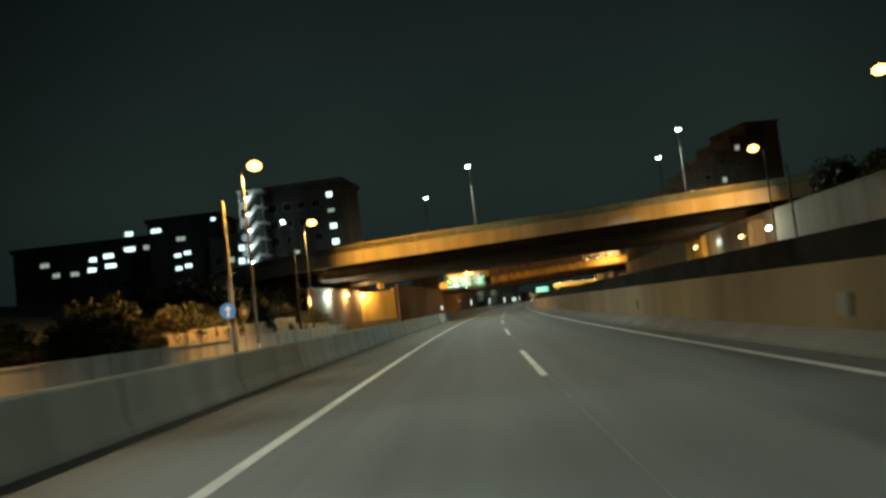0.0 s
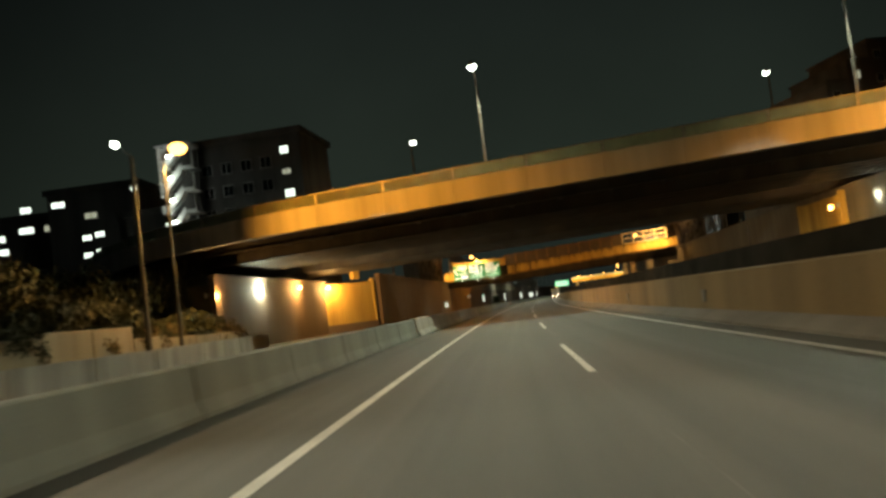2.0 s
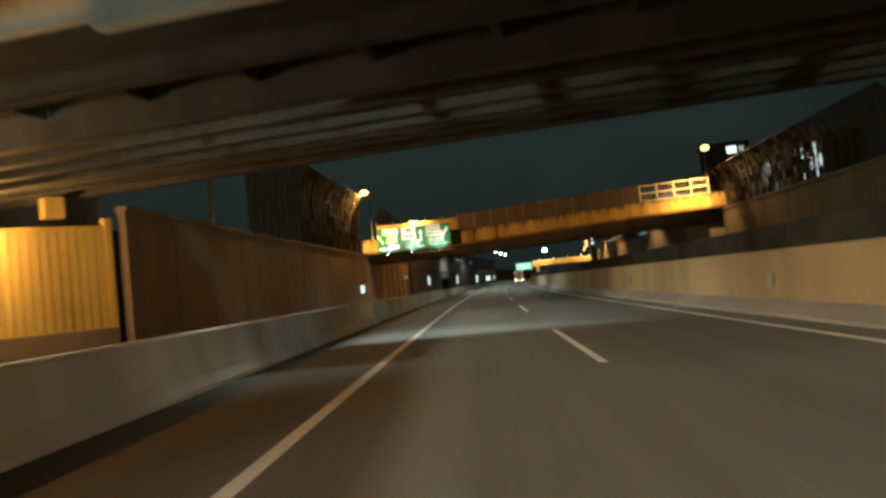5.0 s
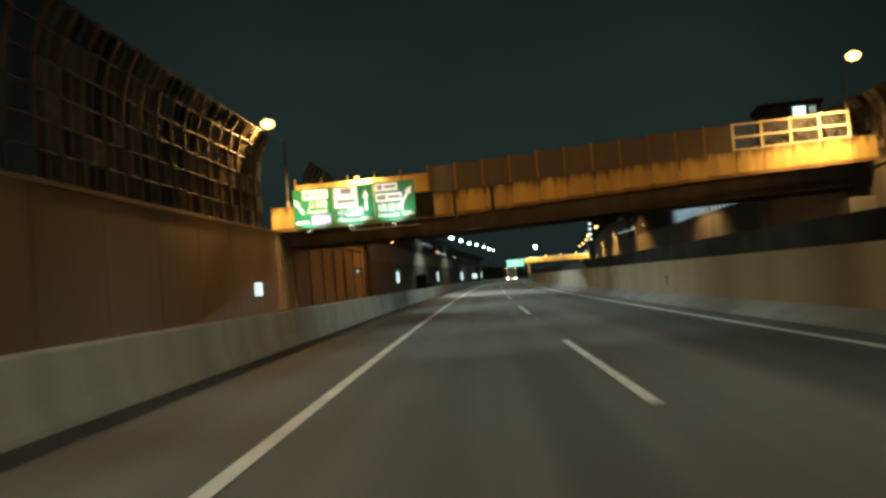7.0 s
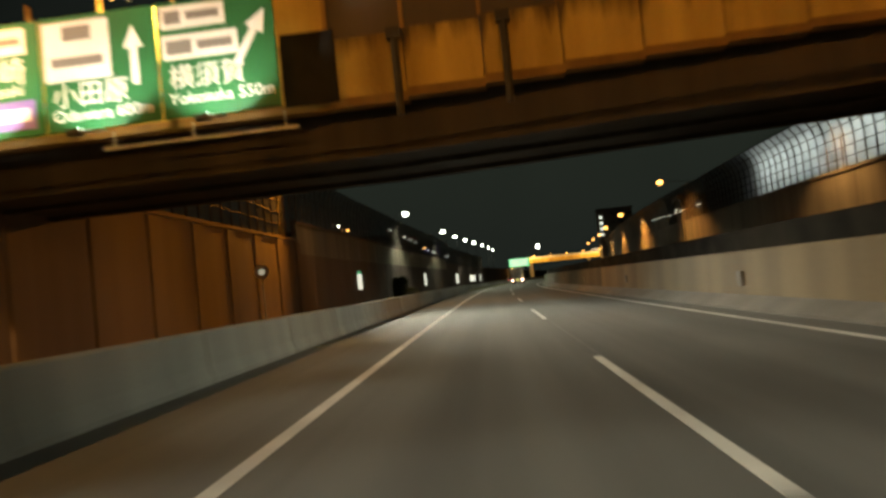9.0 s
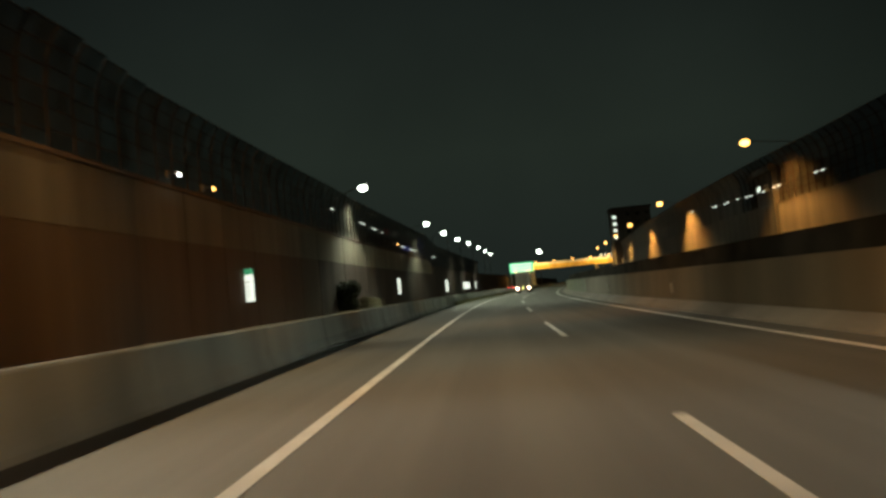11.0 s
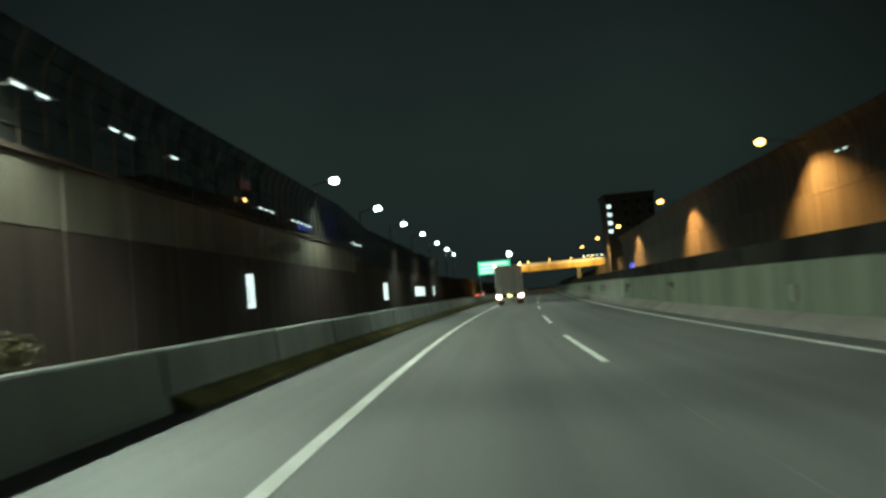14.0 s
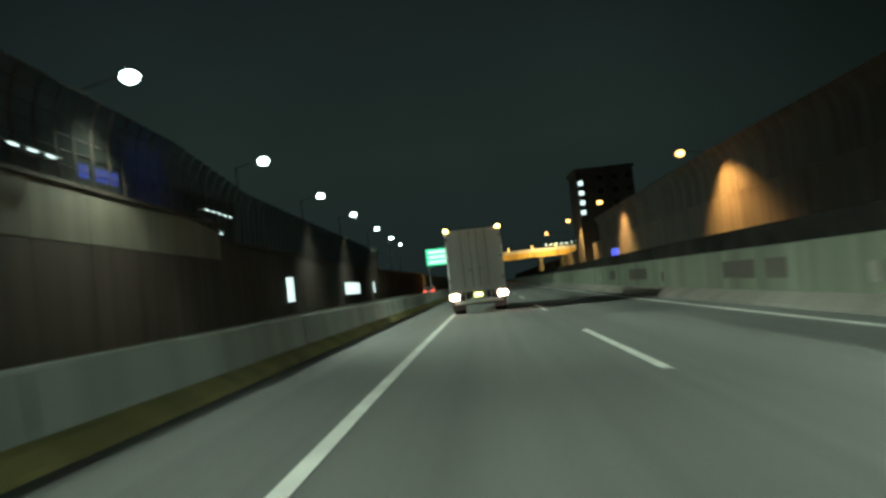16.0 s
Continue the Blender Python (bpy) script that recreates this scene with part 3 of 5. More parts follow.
median = thing("median_wall", pose(0, 0, 0), "stained concrete median wall with a sloped foot", "wall", kind="structure")
FOOT = [(-0.55, 0.0), (0.5, 0.0), (0.5, 0.28), (-0.12, 0.28), (-0.30, 0.20), (-0.55, 0.06)]
FACE = [(-0.06, 0.28), (0.38, 0.28), (0.38, 1.30), (0.34, 1.34), (0.02, 1.36), (-0.02, 1.32)]
# lamp orange is put into the first face colour, dimness into the grey one
CONCRETE_WARM = surface("weathered_lamp_tinted_concrete", (0.085, 0.058, 0.027), (0.22, 0.152, 0.072), 0.5, 0.85, 0.4, 0.9, streak=True)
foot = mesh("wall_foot", lambda bm: prism(bm, FOOT, 0.0, BAR), CONCRETE_DARK)
face = mesh("wall_panel", lambda bm: prism(bm, FACE, 0.012, BAR - 0.012), CONCRETE_WARM)
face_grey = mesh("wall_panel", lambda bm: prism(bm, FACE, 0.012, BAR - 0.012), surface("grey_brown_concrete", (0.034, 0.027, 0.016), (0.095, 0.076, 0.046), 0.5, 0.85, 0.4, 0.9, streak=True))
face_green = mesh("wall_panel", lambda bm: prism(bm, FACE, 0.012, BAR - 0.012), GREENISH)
screen = mesh("glare_screen", lambda bm: box(bm, 0.50, 0.56, 0.0, BAR, 0.9, 1.92), DARK_PANEL)
grime = mesh("drain_box", lambda bm: box(bm, -0.10, 0.05, 2.6, 3.0, 0.5, 0.86), CONCRETE_DARK)
for i in range(-12, 110):
    s = BAR * i - 40
    m = on_road(s, 8.28)
    piece("wall_foot", foot, median, m)
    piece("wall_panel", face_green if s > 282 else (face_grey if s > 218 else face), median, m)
    piece("glare_screen", screen, median, m)
    if i % 3 == 0:
        piece("drain_box", grime, median, m)
for s0, s1 in ((318.2, 319.6), (331.0, 333.4), (345.2, 346.6), (347.5, 350.3), (362.0, 366.5), (371.0, 373.0)):
    part("grime_patch", lambda bm: box(bm, -0.052, -0.035, 0, s1 - s0, 0.58, 1.06), SHADE_GRIME, median, "dark mouldy patch on the wall", bevel=0.008, m=on_road(s0, 8.28))

# ---------------------------------------------------------------- retaining walls
PAN = 6.0


def panel_mesh(h, material):
    def build(bm):
        box(bm, -0.4, 0.0, 0.008, PAN - 0.008, -0.05, h)
        box(bm, -0.45, 0.12, 0.0, PAN, h, h + 0.22)
    return mesh("wall_panel", build, material)


wall_left = thing("wall_left", pose(0, 0, 0), "tall brown retaining wall with upright joints", "wall", kind="structure")
walls = {h: panel_mesh(h, BRICKISH) for h in (6.2, 7.8)}
MAROON_BRICK = surface("dark_maroon_wall", (0.042, 0.029, 0.024), (0.105, 0.074, 0.060), 0.7, 0.85, 0.3, 0.9, streak=True)
dark_wall, low_wall = panel_mesh(7.8, MAROON_BRICK), panel_mesh(6.6, MAROON_BRICK)
UPPER_COURSE = surface("pale_upper_course", (0.13, 0.112, 0.085), (0.25, 0.225, 0.175), 0.6, 0.85, 0.3, 1.0, streak=True)
pilaster = mesh("pilaster", lambda bm: box(bm, -0.1, 0.10, -0.8, 0.8, -0.05, 6.15), BRICKISH, bevel=0.04)
upper = mesh("upper_course", lambda bm: box(bm, -0.1, 0.02, 0.006, PAN - 0.006, 5.15, 7.76), UPPER_COURSE, bevel=0.005)
s = 126.0
while s < 640:
    d = left_foot(s + 3) + 0.55
    me = walls[6.2] if s < 244 else walls[7.8] if s < 292 else dark_wall if s < 386 else low_wall
    yaw = math.degrees(math.atan2(left_foot(s) - left_foot(s + PAN), PAN)) if s > 126 else 0
    piece("wall_panel", me, wall_left, on_road(s, d, 0, yaw))
    if 200 < s < 250:
        piece("pilaster", pilaster, wall_left, on_road(s, d, 0, yaw))
    if 244 <= s < 386:
        piece("upper_course", upper, wall_left, on_road(s, d, 0, yaw))
    s += PAN

under_wall = panel_mesh(5.8, BRICKISH)
wall_under = thing("wall_under_bridge", pose(0, 0, 0), "brown side wall of the ramp below the bridge", "wall", kind="structure")
for i in range(6):
    s = 88.5 + 5.6 * i
    yaw = math.degrees(math.atan2(left_foot(s) - left_foot(min(s + PAN, 121)), PAN))
    piece("wall_panel", under_wall, wall_under, on_road(s, left_foot(s) + 0.3, 0, yaw) @ Matrix.Diagonal((1, 1 if i < 5 else 0.72, 1, 1)))


def ribbed(bm, n=16):
    for i in range(n):
        x0 = i * 0.40
        box(bm, x0, x0 + 0.34, -0.10, 0.12, 0.92, 5.5)
    box(bm, -0.1, n * 0.40, 0.10, 0.35, 0.0, 5.6)
    box(bm, -0.16, 0.0, -0.14, 0.35, 0.0, 5.7)
    box(bm, n * 0.40, n * 0.40 + 0.3, -0.2, 0.4, 0.0, 5.9)


p0, p1 = at(121.2, -19.7), at(125.8, -14.9)
ang = math.degrees(math.atan2(p1.y - p0.y, p1.x - p0.x))
block = thing("ribbed_wall_end", pose(p0.x, p0.y, 0, 0, 0, ang), "ochre ribbed end panel where the wall steps out", "wall panel", kind="structure")
part("ribbed_panel", ribbed, YELLOW_PAINT, block)
part("plinth", lambda bm: box(bm, -0.2, 6.7, -0.26, 0.09, -0.05, 0.9), BRICKISH, block, bevel=0.02)
part("bearing_block", lambda bm: box(bm, 3.9, 4.8, -0.1, 0.6, 5.95, 6.9), YELLOW_PAINT, block, bevel=0.03)

wall_right = thing("wall_right", pose(0, 0, 0), "tall stained retaining wall beyond the opposite lanes", "wall", kind="structure")
right_panel = mesh("wall_panel", lambda bm: (box(bm, 0.0, 0.4, 0.02, PAN - 0.02, -0.05, 7.4), box(bm, -0.1, 0.45, 0.0, PAN, 7.4, 7.65)), CONCRETE_DARK)
for i in range(-10, 105):
    s = PAN * i
    piece("wall_panel", right_panel, wall_right, on_road(s, right_foot(s), 0, math.degrees(math.atan2(right_foot(s) - right_foot(s + PAN), PAN))))

q = at(116, 31.85)
block = thing("ribbed_wall_end", pose(q.x, q.y, 1.4, 0, 0, -90 - math.degrees(turn(110))), "ochre ribbed panel on the retaining wall below the bridge", "wall panel", kind="structure")
part("ribbed_panel", lambda bm: ribbed(bm, 29), YELLOW_PAINT, block)

# ---------------------------------------------------------------- curved noise barriers on the walls


def arc(r):
    """Leaning post of a noise barrier: (towards the road, up) from its foot."""
    return [(0, 0), (0.0, 3.2), (0.12, 4.4), (0.45, 5.4), (1.0, 6.2)]


POST = 2.0


def barrier_bay(sign, h, cladding=None, proud=-0.06):
    prof = arc(0)
    k = h / 6.2

    def posts(bm):
        for (a, b), (c, d) in zip(prof[:-1], prof[1:]):
            rod(bm, (sign * a, 0, b * k), (sign * c, 0, d * k), 0.07, n=6)

    def sheet(bm):
        q = [(bm.verts.new((sign * (a + proud), 0.02, b * k)), bm.verts.new((sign * (a + proud), POST - 0.02, b * k))) for a, b in prof]
        for (a, b), (c, d) in zip(q[:-1], q[1:]):
            bm.faces.new((a, b, d, c))
    return mesh("post", posts, RUST), mesh("sheet", sheet, cladding or MILKY)


def on_arc(u):
    """The point a share u of the way up the barrier's curved outline."""
    prof = arc(0)
    run = np.concatenate([[0], np.cumsum([math.dist(p, q) for p, q in zip(prof[:-1], prof[1:])])])
    return [float(np.interp(u * run[-1], run, [p[k] for p in prof])) for k in (0, 1)]


ROWS = 6


def rail_run(parent, sign, bays, shares):
    """All rails of one barrier, joined: bays of (pose, height)."""
    vs, fs = [], []
    for m, h in bays:
        for u in shares:
            a, b = on_arc(u)
            a, b = a * sign, b * h / 6.2
            k = len(vs)
            for y in (0, POST):
                vs += [tuple(m @ Vector((a + u, y, b + v))) for u, v in ((-0.035, -0.035), (0.035, -0.035), (0.035, 0.035), (-0.035, 0.035))]
            fs += [(k + q, k + (q + 1) % 4, k + 4 + (q + 1) % 4, k + 4 + q) for q in range(4)]
    me = bpy.data.meshes.new("railing")
    me.from_pydata(vs, [], fs)
    me.materials.append(RUST)
    tagged(piece("railing", me, parent), kind="stuff")


def dirty_pane():
    """Milky panes, each cleaner or dirtier than the next."""
    m = bpy.data.materials.new("dirty_milky_pane")
    m.use_nodes = True
    nt = m.node_tree
    nt.nodes.clear()
    nd = {k: nt.nodes.new("ShaderNode" + k) for k in ("OutputMaterial", "BsdfDiffuse", "BsdfTranslucent", "BsdfTransparent", "ObjectInfo", "ValToRGB", "TexNoise", "NewGeometry")}
    inner, outer, col = nt.nodes.new("ShaderNodeMixShader"), nt.nodes.new("ShaderNodeMixShader"), nt.nodes.new("ShaderNodeMix")
    col.data_type, col.blend_type = "RGBA", "MULTIPLY"
    col.inputs[0].default_value = 0.7
    els = nd["ValToRGB"].color_ramp.elements
    els[0].position, els[0].color = 0.2, (0.075, 0.058, 0.04, 1)
    els[1].position, els[1].color = 0.95, (0.34, 0.29, 0.21, 1)
    nd["TexNoise"].inputs["Scale"].default_value = 2.5
    nt.links.new(nd["NewGeometry"].outputs["Position"], nd["TexNoise"].inputs["Vector"])
    nt.links.new(nd["ObjectInfo"].outputs["Random"], nd["ValToRGB"].inputs[0])
    nt.links.new(nd["ValToRGB"].outputs[0], col.inputs["A"])
    nt.links.new(nd["TexNoise"].outputs[0], col.inputs["B"])
    for k in ("BsdfDiffuse", "BsdfTranslucent"):
        nt.links.new(col.outputs["Result"], nd[k].inputs[0])
    inner.inputs[0].default_value, outer.inputs[0].default_value = 0.4, 0.03
    nt.links.new(nd["BsdfDiffuse"].outputs[0], inner.inputs[1])
    nt.links.new(nd["BsdfTranslucent"].outputs[0], inner.inputs[2])
    nt.links.new(inner.outputs[0], outer.inputs[1])
    nt.links.new(nd["BsdfTransparent"].outputs[0], outer.inputs[2])
    nt.links.new(outer.outputs[0], nd["OutputMaterial"].inputs[0])
    return m


def pane_row(j):
    """The pane of one row, between two rails of the curved profile."""
    (a, b), (c, d) = [(x - 0.07, z * 7.0 / 6.2) for x, z in (on_arc(j / ROWS + 0.004), on_arc((j + 1) / ROWS - 0.004))]

    def build(bm):
        v = [bm.verts.new(p) for p in ((a, 0.05, b), (a, 0.95, b), (c, 0.95, d), (c, 0.05, d), (a - 0.02, 0.05, b), (a - 0.02, 0.95, b), (c - 0.02, 0.95, d), (c - 0.02, 0.05, d))]
        for f in ((0, 1, 2, 3), (7, 6, 5, 4), (0, 4, 5, 1), (1, 5, 6, 2), (2, 6, 7, 3), (3, 7, 4, 0)):
            bm.faces.new([v[i] for i in f])
    return mesh("pane", build, PANE)


PANE = dirty_pane()
PANES = [pane_row(j) for j in range(ROWS)]
noise_left = thing("noise_barrier", pose(0, 0, 0), "curved noise barrier of brown posts, rails and milky sheets", "noise barrier")
bay = barrier_bay(1, 7.0)
runs = []
s = 147.0
while s < 520:
    if 195 <= s < 209:
        s += POST
        continue
    d, h = left_foot(s) + 0.45, left_rise(s) + 0.2
    m = on_road(s, d, h, math.degrees(math.atan2(left_foot(s) - left_foot(s + POST), POST)))
    low = float(np.interp(s, [216, 258], [1.0, 0.61]))
    m = m @ Matrix.Diagonal((low, 1, low, 1))
    for nm, me in zip(("post", "milky_sheet"), bay):
        if nm == "post" or not 163 <= s < 197:
            piece(nm, me, noise_left, m)
    if 163 <= s < 195:
        for j in range(ROWS):
            for y in (0.0, 1.0):
                piece("pane", PANES[j], noise_left, m @ pose(0, y, 0))
    runs.append((m, 7.0))
    s += POST
rail_run(noise_left, 1, runs, [j / ROWS for j in range(ROWS + 1)])
noise_right = thing("noise_barrier", pose(0, 0, 0), "curved noise barrier with a lit milky lattice", "noise barrier")
bay_r = barrier_bay(-1, 5.2)
bay_bright = barrier_bay(-1, 5.2, MILKY_BRIGHT)
ABSORBER = surface("grey_absorber_panel", (0.07, 0.066, 0.058), (0.17, 0.162, 0.145), 0.9, 0.8, 0.3, 0.8, streak=True)
bay_solid = barrier_bay(-1, 5.2, ABSORBER, 0.10)
runs = []
for i in range(int((520 - 150) / POST)):
    s = 150 + POST * i
    m = on_road(s, right_foot(s) + 0.2, 7.6, math.degrees(math.atan2(right_foot(s) - right_foot(s + POST), POST)))
    piece("post", bay_r[0], noise_right, m)
    if 166 <= s < 214:
        for j in range(ROWS):
            for y in (0.0, 1.0):
                piece("pane", PANES[j], noise_right, m @ pose(0, y, 0) @ Matrix.Diagonal((-1, 1, 5.2 / 7.0, 1)))
    elif s < 330:
        piece("milky_sheet", bay_bright[1] if 222 <= s < 300 else bay_r[1], noise_right, m)
    else:
        piece("absorber_panel", bay_solid[1], noise_right, m)
    runs.append((m, 5.2))
rail_run(noise_right, -1, runs, [j / ROWS for j in range(ROWS + 1)])

# ---------------------------------------------------------------- first bridge: two decks side by side
B1 = pose(0, 0, 0, 0, 0, -12.53)


def sloped(bm, x0, x1, y0, y1, za, zb, k):
    """A box along x whose underside and top climb by k per metre, measured at x = -11."""
    v = []
    for y in (y0, y1):
        for x in (x0, x1):
            v.append([bm.verts.new((x, y, z + k * (x + 11))) for z in (za, zb)])
    a, b, c, d = v
    for f in ((a[0], b[0], b[1], a[1]), (b[0], d[0], d[1], b[1]), (d[0], c[0], c[1], d[1]), (c[0], a[0], a[1], c[1]), (a[1], b[1], d[1], c[1]), (a[0], c[0], d[0], b[0])):
        bm.faces.new(f)


def ibeam(bm, x0, x1, z0, z1, k):
    prof = [(-0.28, z0), (0.28, z0), (0.28, z0 + 0.07), (0.05, z0 + 0.07), (0.05, z1 - 0.07), (0.28, z1 - 0.07), (0.28, z1), (-0.28, z1), (-0.28, z1 - 0.07), (-0.05, z1 - 0.07), (-0.05, z0 + 0.07), (-0.28, z0 + 0.07)]
    a = [bm.verts.new((x0, y, z + k * (x0 + 11))) for y, z in prof]
    b = [bm.verts.new((x1, y, z + k * (x1 + 11))) for y, z in prof]
    n = len(prof)
    for i in range(n):
        bm.faces.new((a[i], b[i], b[(i + 1) % n], a[(i + 1) % n]))
    bm.faces.new(a)
    bm.faces.new(b[::-1])


BEND_X = -27.0


def wide_bridge(y0, y1, first, edge, near):
    """One deck between two edges, girders from first on; edge: the heights of fascia and parapet. The near deck curves back at its far left."""
    br = thing("road_bridge", B1, "long concrete road bridge lit orange, with dark steel girders", "bridge", "twin bridge decks", "structure")
    k, w = 0.014, 5.0
    f0, f1, c0, c1 = edge
    left = BEND_X if near else -54.5
    chain, turns = [(left, y0)], []
    if near:
        for a in (4, 10, 17, 25, 33, 41, 46, 46):
            x, y = chain[-1]
            turns.append(a)
            chain.append((x - w * math.cos(radians(a)), y + w * math.sin(radians(a))))

    def start(y):
        return float(np.interp(y, [p[1] for p in chain], [p[0] for p in chain]))

    def deck(bm):
        plan = [(48, y0 + 0.5), (48, y1 - 0.5)] + [(x, min(y + 0.5, y1 - 0.5)) for x, y in chain[::-1]]
        lo, hi = [[bm.verts.new((x, y, z + k * (x + 11))) for x, y in plan] for z in (8.95, 9.35)]
        n = len(plan)
        for i in range(n):
            bm.faces.new((lo[i], lo[(i + 1) % n], hi[(i + 1) % n], hi[i]))
        bm.faces.new(lo[::-1])
        bm.faces.new(hi)
    # the shade under the deck is put into its near-black colour
    part("deck", deck, SHADE_GRIME, br)
    pan = mesh("fascia_panel", lambda bm: sloped(bm, -11 + 0.012, -11 + w - 0.012, 0, 0.5, f0, f1, k), CONCRETE_PALE)
    cap = mesh("parapet_panel", lambda bm: sloped(bm, -11 + 0.14, -11 + w - 0.04, 0.12, 0.20, c0, c1, k), MILKY_CAP)
    post = mesh("parapet_post", lambda bm: sloped(bm, -11, -11 + 0.1, 0.06, 0.26, f1, c1 + 0.06, k), STEEL)
    rail = mesh("parapet_rail", lambda bm: sloped(bm, -11, -11 + w, 0.10, 0.22, c1, c1 + 0.06, k), STEEL)
    kinds = (("fascia_panel", pan), ("parapet_panel", cap), ("parapet_post", post), ("parapet_rail", rail))
    x = left
    while x < 47:
        for nm, me in kinds:
            piece(nm, me, br, pose(x + 11, y0, k * (x + 11)))
        piece("fascia_panel", pan, br, pose(x + 11, y1 - 0.5, k * (x + 11)))
        x += w
    for (x, y), a in zip(chain[1:], turns):
        for nm, me in kinds:
            piece(nm, me, br, pose(x, y, k * (x + 11), 0, 0, -a) @ pose(11, 0, 0))
    m = 8
    for i in range(m):
        y = first + (y1 - 3.6 - first) * i / (m - 1)
        x0 = start(y - 0.8)
        low = 8.12 if i in (0, m - 1) else 7.3
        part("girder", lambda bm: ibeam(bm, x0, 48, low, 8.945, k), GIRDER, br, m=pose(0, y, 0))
    x = -48.0
    while x < 47:
        ya = first
        if x < left:
            ya = max(first, float(np.interp(-x, [-p[0] for p in chain], [p[1] for p in chain])) + 1.5)
        if ya < y1 - 6 and (near or x > left):
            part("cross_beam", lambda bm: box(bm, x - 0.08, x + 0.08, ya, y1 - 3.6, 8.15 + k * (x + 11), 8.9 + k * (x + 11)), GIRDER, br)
        x += 3.7
    return br


def milky_cap():
    """Grey-green translucent parapet sheets."""
    m = bpy.data.materials.new("grey_green_parapet")
    m.use_nodes = True
    nt = m.node_tree
    nt.nodes.clear()
    out, mix = nt.nodes.new("ShaderNodeOutputMaterial"), nt.nodes.new("ShaderNodeMixShader")
    dif, tr, nz = nt.nodes.new("ShaderNodeBsdfDiffuse"), nt.nodes.new("ShaderNodeBsdfTranslucent"), nt.nodes.new("ShaderNodeTexNoise")
    col, geo = nt.nodes.new("ShaderNodeMix"), nt.nodes.new("ShaderNodeNewGeometry")
    col.data_type = "RGBA"
    col.inputs["A"].default_value, col.inputs["B"].default_value = (0.20, 0.24, 0.19, 1), (0.40, 0.45, 0.37, 1)
    nz.inputs["Scale"].default_value, nz.inputs["Detail"].default_value = 1.1, 5
    nt.links.new(geo.outputs["Position"], nz.inputs["Vector"])
    nt.links.new(nz.outputs[0], col.inputs[0])
    for b in (dif, tr):
        nt.links.new(col.outputs["Result"], b.inputs[0])
    mix.inputs[0].default_value = 0.6
    nt.links.new(dif.outputs[0], mix.inputs[1])
    nt.links.new(tr.outputs[0], mix.inputs[2])
    nt.links.new(mix.outputs[0], out.inputs[0])
    return m


MILKY_CAP = milky_cap()
wide_bridge(80.2, 104.2, 86.5, (8.22, 9.78, 9.84, 10.50), True)
wide_bridge(104.5, 126.0, 108.1, (8.88, 10.48, 10.56, 11.30), False)


def abutment(x0, x1, label):
    ab = thing("bridge_abutment", B1, label, "abutment", kind="structure")
    part("seat", lambda bm: box(bm, x0, x1, 81.5, 127.5, -0.5, 7.0), CONCRETE_DARK, ab, bevel=0.08)
    part("back_wall", lambda bm: box(bm, x0 - 0.02 if x0 < 0 else x1 - 1.0, x0 + 1.0 if x0 < 0 else x1 + 0.02, 81.5, 127.5, 7.0, 8.6), CONCRETE_DARK, ab)


abutment(-60, -47.5, "dark concrete abutment of the road bridge on the ramp's side")
abutment(15.2, 26, "dark concrete abutment of the road bridge beyond the opposite lanes")

# ---------------------------------------------------------------- second bridge with the direction signs
B2 = pose(0, 0, 0, 0, 0, -6.06)


